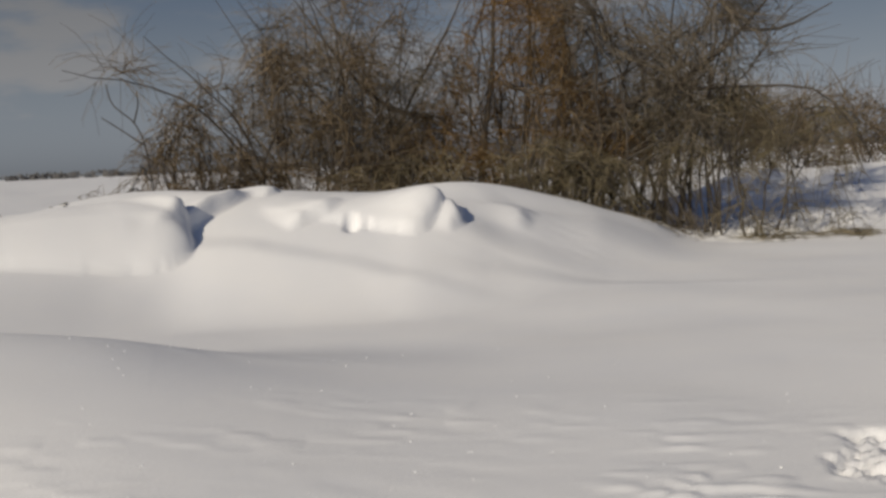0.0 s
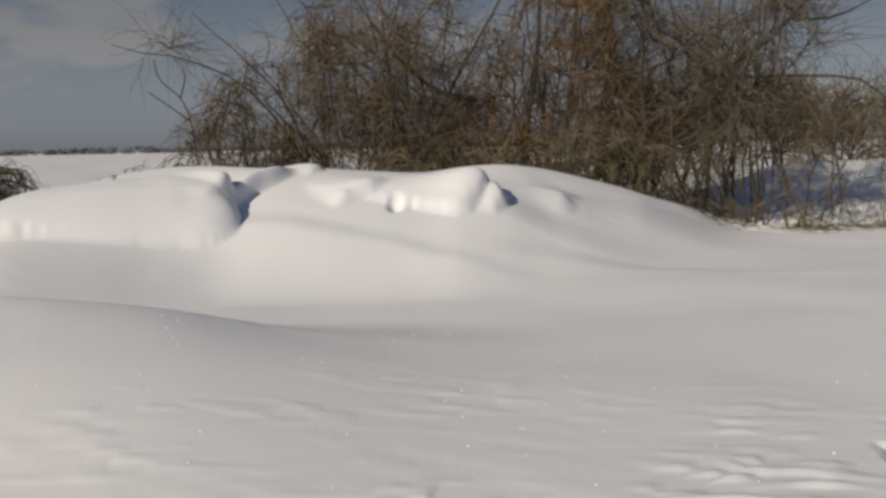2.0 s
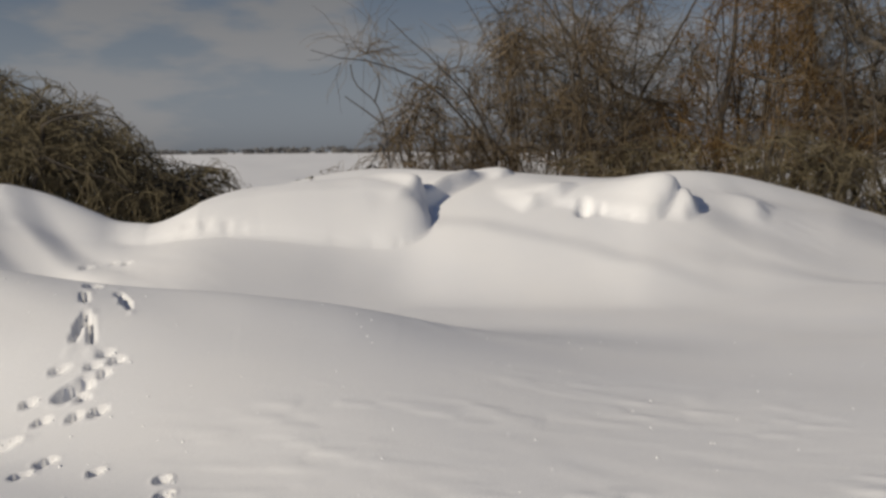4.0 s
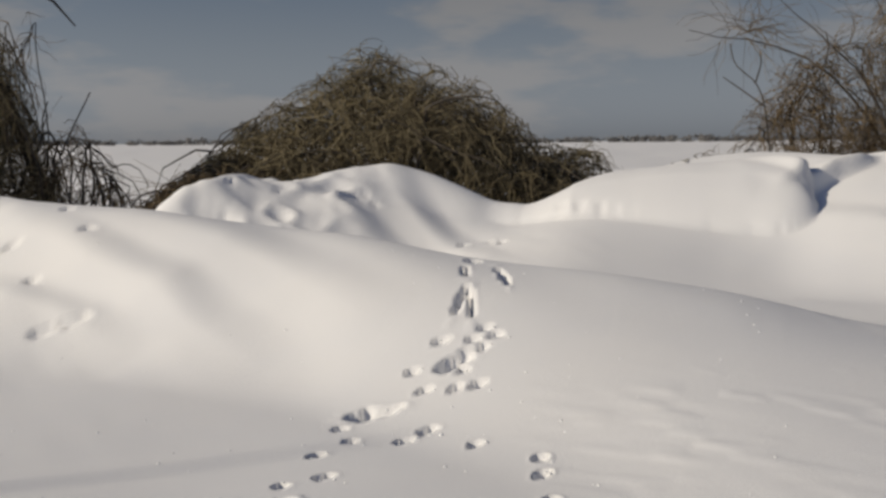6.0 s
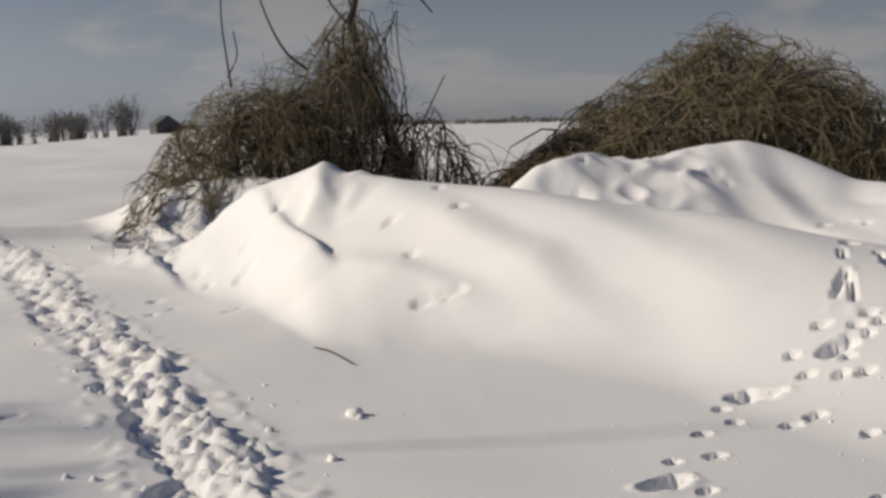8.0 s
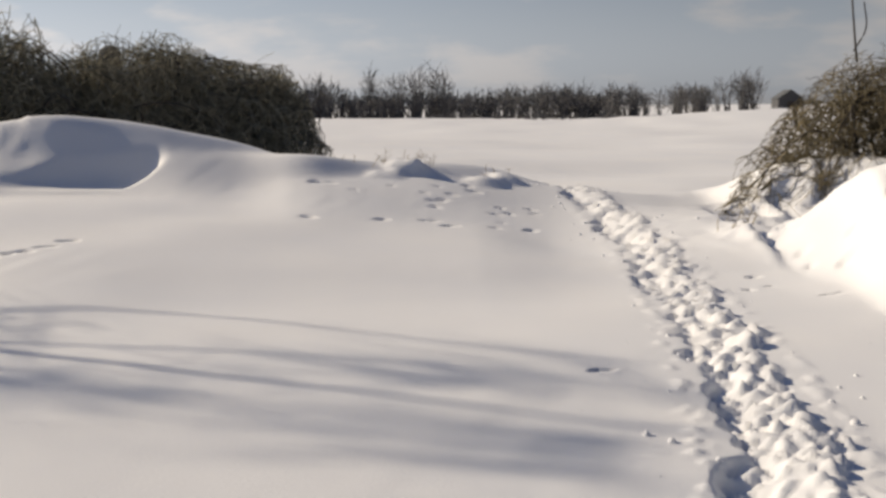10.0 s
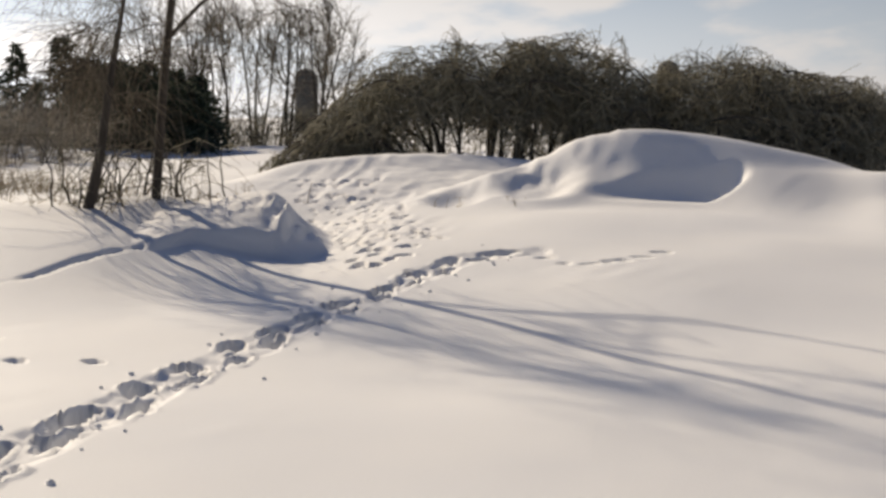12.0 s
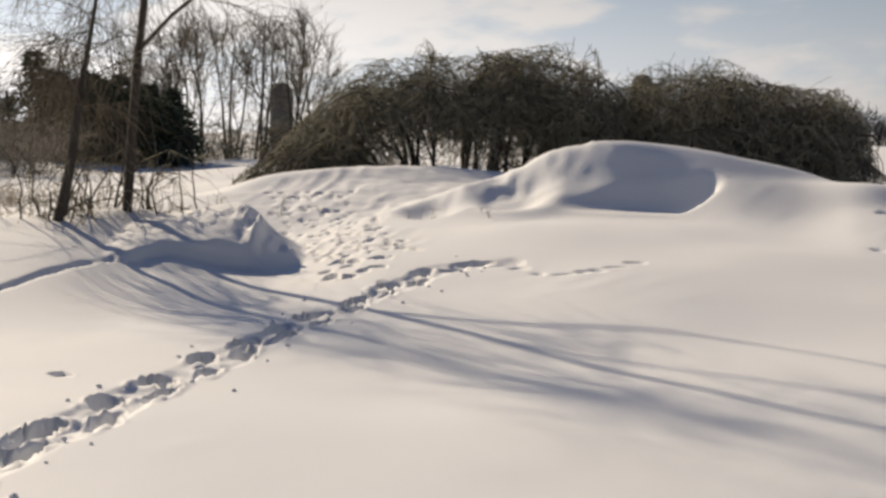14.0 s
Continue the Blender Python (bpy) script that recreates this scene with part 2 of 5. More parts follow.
def snow(x, y):
    """The height of the snow, without tracks."""
    r = np.hypot(x, y)
    az = np.degrees(np.arctan2(-x, y))
    wander = 0.35 * grain(x / 2.3, y / 2.3, 1)
    parts = [
        drift(az, r + wander * 0.4, MAIN, 4.9, 4.0, 0.88),
        drift(az, r + wander * 0.2, FORE, 3.3, 2.0, 1.15),
        drift(az, r + wander, CRUST, 2.0, 3.0, 1.0),
        drift(az, r + wander * 0.5, BANK, 4.3, 4.5, 1.0),
        drift(az, r + wander, SECOND, 3.3, 2.4, 1.15),
        drift(az, r + wander, GAP, 5.6, 3.2),
        drift(az, r + wander * 0.4, LEFT, 2.4, 2.6, 1.1, 0.8) + drift(az, r + wander * 0.3, APRON, 7.6, 4.0, 0.8),
        drift(az, r + wander, LOW, 4.8, 4.0),
        drift(az, r + wander, RIGHT, 4.6, 5),
    ]
    h = sum(p ** 4 for p in parts) ** 0.25
    # the long lobe with its blunt end, and the wind-cut lips along the main drift
    h = h + tongue(x, y, [(26.5, 13.5, 0.1, 0.5), (24.0, 13.45, 0.24, 0.62), (21.0, 13.5, 0.3, 0.72), (18.0, 13.55, 0.36, 0.78), (15.6, 13.6, 0.4, 0.78)], 0.82, 0.34)
    h = h + tongue(x, y, [(7.6, 14.5, 0.03, 0.3), (5.6, 14.35, 0.07, 0.34), (3.6, 14.25, 0.12, 0.4), (2.0, 14.15, 0.16, 0.44), (1.1, 14.05, 0.18, 0.4)], 0.3, 0.3, 5)
    h = h + nose(x, y, -1.1, 14.35, -8, 1.3, 0.34, 0.22, 0.14) + nose(x, y, -4.4, 15.3, -14, 0.8, 0.4, 0.1, 0.25) + nose(x, y, 8.3, 15.35, -20, 0.8, 0.22, 0.09, 0.1)
    h = h + ridge(x, y, [(9.2, 15.2, 0.03), (10.2, 14.9, 0.18), (11.5, 14.4, 0.24), (12.8, 13.95, 0.2), (13.3, 13.75, 0.05)], 0.12, 1.2)
    h = h + ridge(x, y, [(4.5, 14.5, 0.03), (5.5, 14.2, 0.14), (6.8, 13.95, 0.12), (7.6, 13.8, 0.0)], 0.1, 0.9)
    for pa, pr, pw, pd in ((4.2, 13.9, 0.09, 0.1), (3.3, 13.84, 0.05, 0.04)):
        px, py = polar(pa, pr)
        h = h - pd * step(1.4 - np.hypot(x - px, (y - py) * 0.6) / pw + 0.35 * grain(x * 9, y * 9, 46))
    # long creases running off the drift
    h = h + ridge(x, y, [(12.7, 13.35, 0.05), (9.5, 13.1, 0.06), (5.0, 12.7, 0.04), (0.5, 12.2, 0.03), (-4.0, 11.9, 0.0)], 0.5, 2.4)
    h = h + ridge(x, y, [(2.0, 12.4, 0.02), (-4.0, 12.9, 0.04), (-10.0, 13.0, 0.035), (-20.0, 12.9, 0.0)], 0.6, 1.6)
    h = h + ridge(x, y, [(0.0, 14.1, 0.04), (-3.5, 13.7, 0.05), (-9.0, 13.6, 0.0)], 0.9, 1.3)
    # the hollow that the wind has scooped out of the left drift: a level sill, a steep curved back and a sharp rim on the right
    bow = np.clip((r - 15.25) / 0.8, -1.6, 1.6) ** 2
    inside = step((az - 91.8 - 2.5 * bow) / 0.8) * step((100.9 - 0.7 * bow - az) / 2.2)
    back = 0.49 + 0.95 * step((r - 14.72 + 0.03 * grain(x * 0.8, y * 0.8, 44)) / 1.3)
    h = h - inside * np.maximum(h - back, 0)
    for pa, pr, pw, pd in ((102.3, 15.3, 0.58, 0.24), (105.8, 15.25, 0.46, 0.19)):
        px, py = polar(pa, pr)
        h = h - pd * step(1.3 - np.hypot((x - px) / pw * 0.8, (y - py) / pw))
    # the shaded mound under the two trees
    h = h - ridge(x, y, [(116.0, 11.5, 0.0), (118.0, 11.5, 0.04), (120.0, 11.35, 0.05), (121.5, 11.1, 0.02), (122.5, 11.0, 0.0)], 0.7, 1.2)
    mound = drift(az, r + 0.08 * grain(x * 1.5, y * 1.5, 49), MOUND, 0.6, 2.4, 0.8, 4.0)
    # its front is cut off steeply; only the end slopes down, rough and crumbled
    cut = 11.85 - 0.6 * step((az - 119) / 3) - 0.4 * step((115.6 - az) / 1.6) + 0.05 * grain(x * 1.7, y * 1.7, 58)
    mound = mound * step((r - cut) / 0.24)
    side = step((116.6 - az) / 1.6)
    furrow = (0.1 * grain(az * 2.3 + r * 1.9, r * 1.1, 47) + 0.05 * grain(az * 4.6 + r * 3.2, r * 2.0, 50) + 0.055 * grain(x * 6, y * 6, 51)) * step((13.3 - r) / 0.4)
    mound = mound + step((mound - 0.1) / 0.3) * (side * furrow + 0.035 * grain(x * 2.4, y * 2.4, 48) + 0.012 * grain(x * 8, y * 8, 52))
    h = np.maximum(h, mound)
    # sharp spurs on the near drift, a hollow beside one, and crusts broken up by the wind
    h = h + ridge(x, y, [(58.2, 11.3, 0.05), (57.1, 10.6, 0.13), (55.6, 9.75, 0.12), (54.8, 9.35, 0.0)], 0.12, 1.1)
    h = h + ridge(x, y, [(54.7, 11.0, 0.12), (55.2, 10.6, 0.13), (56.2, 10.35, 0.02)], 0.3, 0.5)
    h = h + ridge(x, y, [(65.2, 15.0, 0.08), (64.5, 13.2, 0.22), (63.1, 11.6, 0.15), (61.8, 10.7, 0.02)], 0.12, 2.0)
    hx, hy = polar(62.0, 13.2)
    h = h - 0.1 * step(1.5 - np.hypot(x - hx, y - hy) / 0.6)
    # the sharp crest of the near drift, with its shaded back
    h = h + ridge(x, y, [(49.0, 10.4, 0.01), (45.0, 10.0, 0.06), (38.0, 9.2, 0.07), (30.0, 8.5, 0.07), (22.0, 8.2, 0.05), (14.0, 8.2, 0.03), (5.0, 8.2, 0.0)], 1.0, 1.6)
    # long swells that run down the near drifts
    h = h + ridge(x, y, [(51.5, 10.2, 0.03), (48.5, 9.2, 0.1), (45.2, 8.45, 0.1), (43.4, 7.9, 0.05), (40.0, 7.2, 0.0)], 0.4, 1.5) + ridge(x, y, [(55.5, 9.6, 0.02), (52.0, 9.0, 0.07), (49.0, 8.4, 0.06), (46.5, 7.8, 0.0)], 0.3, 1.2)
    h = h + ridge(x, y, [(46.0, 9.7, 0.02), (42.0, 8.9, 0.07), (38.0, 8.1, 0.05), (34.0, 7.3, 0.0)], 0.5, 1.5)
    h = h + ridge(x, y, [(33.4, 13.8, 0.05), (32.0, 12.9, 0.13), (30.0, 12.0, 0.09), (28.5, 11.2, 0.0)], 0.45, 1.2) + ridge(x, y, [(38.5, 13.2, 0.04), (36.0, 12.9, 0.09), (34.0, 12.2, 0.06), (32.5, 11.3, 0.0)], 0.4, 1.1)
    for ca, cr, cw, cd in ((62.4, 15.4, 0.9, 0.04), (60.2, 15.2, 0.9, 0.04), (61.0, 12.2, 0.8, 0.035), (41.0, 13.0, 1.3, 0.032), (37.0, 13.6, 0.9, 0.02), (54.5, 10.7, 0.45, 0.04), (112.5, 13.4, 1.2, 0.02), (108.5, 17.0, 1.8, 0.02), (100.5, 16.2, 0.9, 0.02), (-14.0, 21.5, 2.6, 0.05), (-18.0, 23.0, 2.4, 0.05)):
        cx, cy = polar(ca, cr)
        h = h + cd * step(1.5 - np.hypot(x - cx, y - cy) / cw) * (1 - 2 * np.abs(grain(x / 0.34, y / 0.27, 41)) + 0.4 * grain(x / 0.13, y / 0.13, 42))
    for ca, cr, cw, ch in ((80.0, 15.6, 0.32, 0.12), (79.0, 15.5, 0.28, 0.08), (76.1, 15.6, 0.3, 0.09), (75.2, 16.0, 0.28, 0.1), (81.3, 15.1, 0.25, 0.05)):
        cx, cy = polar(ca, cr)
        h = h + ch * step(1.2 - np.hypot(x - cx, y - cy) / cw + 0.35 * grain(x * 4, y * 4, 43))
    far = step((r - 18) / 10)
    rough = 1 - step((r - 16) / 16)
    h = h + 0.05 * grain(x / 5.0 + 3, y / 5.0, 2) * step(r / 8) * (1 + far * 3) + 0.02 * grain(x / 1.3, y / 1.3, 3) * rough
    h = h + far * (0.25 * grain(x / 40, y / 40, 9))
    h = h - step((az - 59) / 13) * step((150 - az) / 20) * 0.011 * np.clip(r - 40, 0, 560)
    # the clearing lies in a very shallow bowl
    bowl = np.radians(0.06 + 0.7 * np.clip((az - 45) / 75, -1.1, 1.1) ** 2)
    h = h + np.minimum(r, 25) * np.tan(bowl)
    # wind ripples, long across the wind
    u, v = x * 0.5 + y * 0.87, x * 0.87 - y * 0.5
    patch = step(0.9 + 1.1 * grain(x / 1.9 + 11, y / 1.9, 4) + 0.4 - 1.9 * step((az - 2) / 16)) * (1 - step((r - 4.4) / 3.4))
    scales = np.maximum(grain(x / 0.2 + 0.8 * grain(x / 0.5, y / 0.4, 7), y / 0.1, 6), -0.15) * np.maximum(0.55 + 1.1 * grain(x / 0.5, y / 0.4, 8), 0)
    h = h + 0.025 * patch * scales + 0.005 * patch * grain(x / 0.45, y / 0.22, 12)
    # a faint wind crust over the open snow
    h = h + 0.0035 * grain(u / 0.16, v / 0.5, 13) * np.maximum(grain(x / 1.7, y / 1.7, 14), 0) * rough
    return h

# ---- building helpers ----
def mesh_object(name, verts, faces, material=None, parent=None, smooth=True, label=""):
    me = bpy.data.meshes.new(name)
    if isinstance(faces, np.ndarray):
        n, k = faces.shape
        me.vertices.add(len(verts))
        me.vertices.foreach_set("co", np.asarray(verts, np.float32).ravel())
        me.loops.add(n * k)
        me.loops.foreach_set("vertex_index", faces.astype(np.int32).ravel())
        me.polygons.add(n)
        me.polygons.foreach_set("loop_start", np.arange(0, n * k, k, dtype=np.int32))
        me.update(calc_edges=True)
    else:
        me.from_pydata(verts, [], faces)
    if smooth:
        me.polygons.foreach_set("use_smooth", np.ones(len(me.polygons), dtype=bool))
    if material:
        me.materials.append(material)
    ob = new(name, me)
    ob.parent = parent
    return tagged(ob, label)


def material(name, base, rough=0.9):
    m = bpy.data.materials.new(name)
    m.use_nodes = True
    bsdf = m.node_tree.nodes["Principled BSDF"]
    bsdf.inputs["Base Color"].default_value = (*base, 1)
    bsdf.inputs["Roughness"].default_value = rough
    return m, m.node_tree, bsdf


def noise_node(nt, scale, detail=4.0, rough=0.55, stretch=(1, 1, 1)):
    tc = nt.nodes.new("ShaderNodeTexCoord")
    mp = nt.nodes.new("ShaderNodeMapping")
    mp.inputs["Scale"].default_value = stretch
    nz = nt.nodes.new("ShaderNodeTexNoise")
    nz.inputs["Scale"].default_value = scale
    nz.inputs["Detail"].default_value = detail
    nz.inputs["Roughness"].default_value = rough
    nt.links.new(tc.outputs["Object"], mp.inputs["Vector"])
    nt.links.new(mp.outputs["Vector"], nz.inputs["Vector"])
    return nz


def two_tone(nt, bsdf, fac, dark, light, lo=0.3, hi=0.7):
    ramp = nt.nodes.new("ShaderNodeValToRGB")
    ramp.color_ramp.elements[0].position, ramp.color_ramp.elements[1].position = lo, hi
    ramp.color_ramp.elements[0].color, ramp.color_ramp.elements[1].color = (*dark, 1), (*light, 1)
    nt.links.new(fac, ramp.inputs["Fac"])
    nt.links.new(ramp.outputs["Color"], bsdf.inputs["Base Color"])


def bump(nt, bsdf, height, strength, distance):
    b = nt.nodes.new("ShaderNodeBump")
    b.inputs["Strength"].default_value, b.inputs["Distance"].default_value = strength, distance
    nt.links.new(height, b.inputs["Height"])
    nt.links.new(b.outputs["Normal"], bsdf.inputs["Normal"])


def snow_material():
    m, nt, bsdf = material("snow", (0.86, 0.86, 0.87), 0.75)
    fine = noise_node(nt, 55.0, 5.0, 0.7)
    broad = noise_node(nt, 0.6, 3.0)
    two_tone(nt, bsdf, broad.outputs["Fac"], (0.83, 0.835, 0.85), (0.88, 0.875, 0.87))
    bump(nt, bsdf, fine.outputs["Fac"], 0.25, 0.012)
    bsdf.inputs["Specular IOR Level"].default_value = 0.25
    return m


def twig_material(name, dark, light):
    m, nt, bsdf = material(name, dark, 0.85)
    isl = nt.nodes.new("ShaderNodeNewGeometry")
    two_tone(nt, bsdf, isl.outputs["Random Per Island"], dark, light, 0.0, 1.0)
    bsdf.inputs["Specular IOR Level"].default_value = 0.2
    return m


def bark_material(name, dark, light):
    m, nt, bsdf = material(name, dark, 0.9)
    nz = noise_node(nt, 9.0, 6.0, 0.65, (1, 1, 0.25))
    two_tone(nt, bsdf, nz.outputs["Fac"], dark, light)
    bump(nt, bsdf, nz.outputs["Fac"], 0.6, 0.02)
    return m


SNOW = snow_material()
TWIG_BROWN = twig_material("brown_twigs", (0.065, 0.047, 0.03), (0.27, 0.205, 0.13))
TWIG_RUST = twig_material("rust_vine", (0.08, 0.048, 0.02), (0.27, 0.17, 0.075))
TWIG_GREY = twig_material("grey_twigs", (0.055, 0.046, 0.034), (0.24, 0.2, 0.15))
TWIG_DARK = twig_material("dark_twigs", (0.125, 0.115, 0.088), (0.4, 0.37, 0.275))
TWIG_OLIVE = twig_material("olive_brown_twigs", (0.074, 0.062, 0.04), (0.27, 0.225, 0.14))
TWIG_PALE = twig_material("pale_twigs", (0.22, 0.195, 0.16), (0.52, 0.47, 0.39))
TWIG_ASH = twig_material("ash_grey_twigs", (0.12, 0.105, 0.085), (0.36, 0.325, 0.27))
STRAW = twig_material("dry_grass", (0.16, 0.12, 0.075), (0.4, 0.33, 0.22))
BARK = bark_material("bark", (0.032, 0.027, 0.022), (0.09, 0.074, 0.06))
NEEDLES = twig_material("needles", (0.032, 0.046, 0.032), (0.085, 0.108, 0.068))
# the haze over the distant trees is put into their colour, paled to grey
HAZY_WOOD = twig_material("hazy_far_wood", (0.1, 0.099, 0.103), (0.2, 0.194, 0.19))
CONCRETE = bark_material("weathered_concrete", (0.06, 0.062, 0.062), (0.12, 0.12, 0.115))
BARN_BOARDS = bark_material("barn_boards", (0.05, 0.05, 0.055), (0.1, 0.1, 0.105))
ROOF = bark_material("dark_roof", (0.06, 0.065, 0.07), (0.12, 0.125, 0.13))

# ---- tracks in the snow ----
HOP_TRACK = [(-3.64, 5.99), (-3.45, 6.06), (-3.45, 6.21), (-3.34, 6.14), (-3.34, 5.98), (-3.42, 5.79), (-3.32, 5.70), (-3.63, 5.64), (-3.44, 5.45), (-3.27, 5.50),
             (-3.16, 5.56), (-3.59, 5.13), (-3.49, 5.22), (-3.62, 4.87), (-3.44, 4.70), (-3.19, 4.82), (-3.15, 4.99), (-2.81, 4.89), (-2.42, 4.82), (-2.32, 4.63),
             (-3.45, 4.42), (-3.20, 4.13), (-3.29, 3.94), (-3.12, 3.65), (-2.94, 3.68), (-2.37, 4.08), (-2.14, 4.33), (-6.04, 10.67), (-5.84, 10.87), (-5.66, 10.84),
             (-4.12, 7.28)]
DRAGS = (((-3.85, 6.73), (-3.73, 6.31), 0.02), ((-3.78, 6.65), (-3.6, 6.29), 0.018), ((-3.84, 7.18), (-3.62, 6.88), 0.022), ((-4.05, 7.07), (-3.96, 6.88), 0.014))
BIG_HOPS = (5, 11, 23)
SMALL_PRINTS = [(-12.51, 1.04), (-12.53, 1.85), (-12.61, 2.40), (-12.35, 2.61), (-12.43, 3.15), (-12.49, 3.57), (-14.34, 1.33), (-14.28, 1.46), (-14.00, 1.75), (-14.11, 3.03),
                (-14.75, 3.38), (-14.47, 3.42), (-6.90, 3.49), (-6.34, 2.12), (-10.79, -2.38), (-10.52, -2.15), (-10.47, -1.91), (-10.59, -1.75), (-10.65, -1.63),
                (-10.82, -1.47), (-11.14, -1.31), (-6.05, -4.74), (-6.21, -4.31), (-6.58, -5.30), (-5.87, -5.07)]
TRENCH = [(-1.7, 1.1), (-3.0, 1.66), (-4.26, 2.18), (-5.30, 2.60), (-6.76, 3.12), (-8.22, 3.58), (-9.70, 4.00), (-11.7, 4.56), (-13.3, 4.88), (-14.65, 5.06), (-16.0, 5.3), (-17.5, 5.7)]
OLD_TRAIL = [(-10.4, -6.1), (-9.4, -6.05), (-8.7, -6.1), (-8.1, -6.15), (-7.55, -6.5), (-6.9, -7.0)]
BOOT_TRAIL = [(-3.6, -3.66), (-4.07, -3.67), (-4.49, -3.68), (-5.24, -3.63), (-6.11, -3.66), (-6.83, -3.64), (-7.63, -3.62), (-8.56, -3.57), (-9.41, -3.41), (-10.04, -3.28), (-10.78, -3.04), (-10.93, -2.74)]


def along(line, gap):
    """Points every gap metres along a line, with the direction there."""
    p = np.array(line)
    s = np.concatenate([[0], np.cumsum(np.hypot(*np.diff(p, axis=0).T))])
    q = np.arange(0, s[-1], gap)
    x, y = curve1(q, s, p[:, 0]), curve1(q, s, p[:, 1])
    return x, y, np.arctan2(np.gradient(y), np.gradient(x))


def beside(x, y, line, width):
    """How far points lie from a line, and where along it; far points get a large number."""
    lx, ly, la = along(line, 0.12)
    near = np.full(x.shape, 9.0)
    side = np.zeros(x.shape)
    pos = np.zeros(x.shape)
    box = np.nonzero((x > lx.min() - width) & (x < lx.max() + width) & (y > ly.min() - width) & (y < ly.max() + width))[0]
    for k in range(len(lx)):
        sel = box[(np.abs(x[box] - lx[k]) < width) & (np.abs(y[box] - ly[k]) < width)]
        dx, dy = x[sel] - lx[k], y[sel] - ly[k]
        d = np.hypot(dx, dy)
        better = d < near[sel]
        sel, dx, dy, d = sel[better], dx[better], dy[better], d[better]
        near[sel] = d
        side[sel] = -dx * math.sin(la[k]) + dy * math.cos(la[k])
        pos[sel] = k * 0.12 + dx * math.cos(la[k]) + dy * math.sin(la[k])
    return near, side, pos


def pits():
    """Every footprint: x, y, half length, half width, heading, depth."""
    rng = np.random.default_rng(5)
    out = []
    for i, (x, y) in enumerate(HOP_TRACK):
        big = i in BIG_HOPS
        out.append((x, y, 0.13 if big else rng.uniform(0.036, 0.052), 0.07 if big else rng.uniform(0.028, 0.038), math.radians(rng.uniform(40, 85)), 0.08 if big else 0.055))
    # long drag marks where the animal landed
    for (xa, ya), (xb, yb), wide in DRAGS:
        out.append(((xa + xb) / 2, (ya + yb) / 2, math.hypot(xb - xa, yb - ya) / 2 + 0.03, wide, math.atan2(yb - ya, xb - xa), 0.06))
    for x, y in SMALL_PRINTS:
        out.append((x, y, rng.uniform(0.07, 0.11), 0.04, math.radians(rng.uniform(70, 110)), 0.045))
    x, y, a = along(BOOT_TRAIL, 0.3)
    for i in range(len(x)):
        o = 0.085 * (1 if i % 2 else -1) + rng.normal(0, 0.015)
        out.append((x[i] - o * math.sin(a[i]), y[i] + o * math.cos(a[i]), rng.uniform(0.13, 0.18), rng.uniform(0.05, 0.065), a[i] + rng.normal(0, 0.16), rng.uniform(0.14, 0.2)))
        for _ in range(2):
            along_by, across_by = rng.normal(0, 0.1), o + rng.normal(0, 0.05)
            out.append((x[i] + along_by * math.cos(a[i]) - across_by * math.sin(a[i]), y[i] + along_by * math.sin(a[i]) + across_by * math.cos(a[i]), rng.uniform(0.03, 0.06), rng.uniform(0.025, 0.04), a[i] + rng.normal(0, 0.7), rng.uniform(0.03, 0.06)))
    # small tracks trodden over the flank beyond the mound
    for _ in range(210):
        az, r = rng.uniform(108.4, 113.2), rng.uniform(12.2, 17.4)
        x1, y1 = polar(az + (r - 14.5) * 0.5, r)
        out.append((x1, y1, rng.uniform(0.03, 0.055), rng.uniform(0.022, 0.033), rng.uniform(0, 3), rng.uniform(0.045, 0.085)))
    for _ in range(14):
        x1, y1 = polar(110.3 + rng.normal(0, 1.0), rng.uniform(10.9, 12.2))
        out.append((x1, y1, 0.09, 0.06, rng.uniform(0, 3), 0.07))
    # prints round the weed tufts and over the near drifts
    for az, r, n, sp in ((79.0, 14.2, 8, 1.0), (75.3, 14.2, 5, 0.8), (49.5, 10.0, 5, 0.5), (58.3, 10.5, 7, 0.5), (62.0, 10.0, 5, 0.4), (40.5, 12.9, 8, 0.8), (35.7, 13.2, 4, 0.5)):
        x0, y0 = polar(az, r)
        for _ in range(n):
            out.append((x0 + rng.normal(0, sp), y0 + rng.normal(0, sp * 0.5), rng.uniform(0.04, 0.08), 0.035, rng.uniform(0, 3), 0.035))
    for x0, y0, q0 in ((-6.5, 5.35, 0.1), (-6.36, 5.51, 0.12)):
        out.append((x0, y0, q0, 0.06, 0.9, 0.035))
    for x0, y0 in ((-5.42, 11.86), (-4.94, 11.87), (-4.8, 11.9), (-5.2, 11.84)):
        out.append((x0, y0, 0.08, 0.04, 0.4, 0.02))
    # a deep hole beside the boot trail
    out.append((-4.75, -4.15, 0.13, 0.08, 0.4, 0.12))
    return out


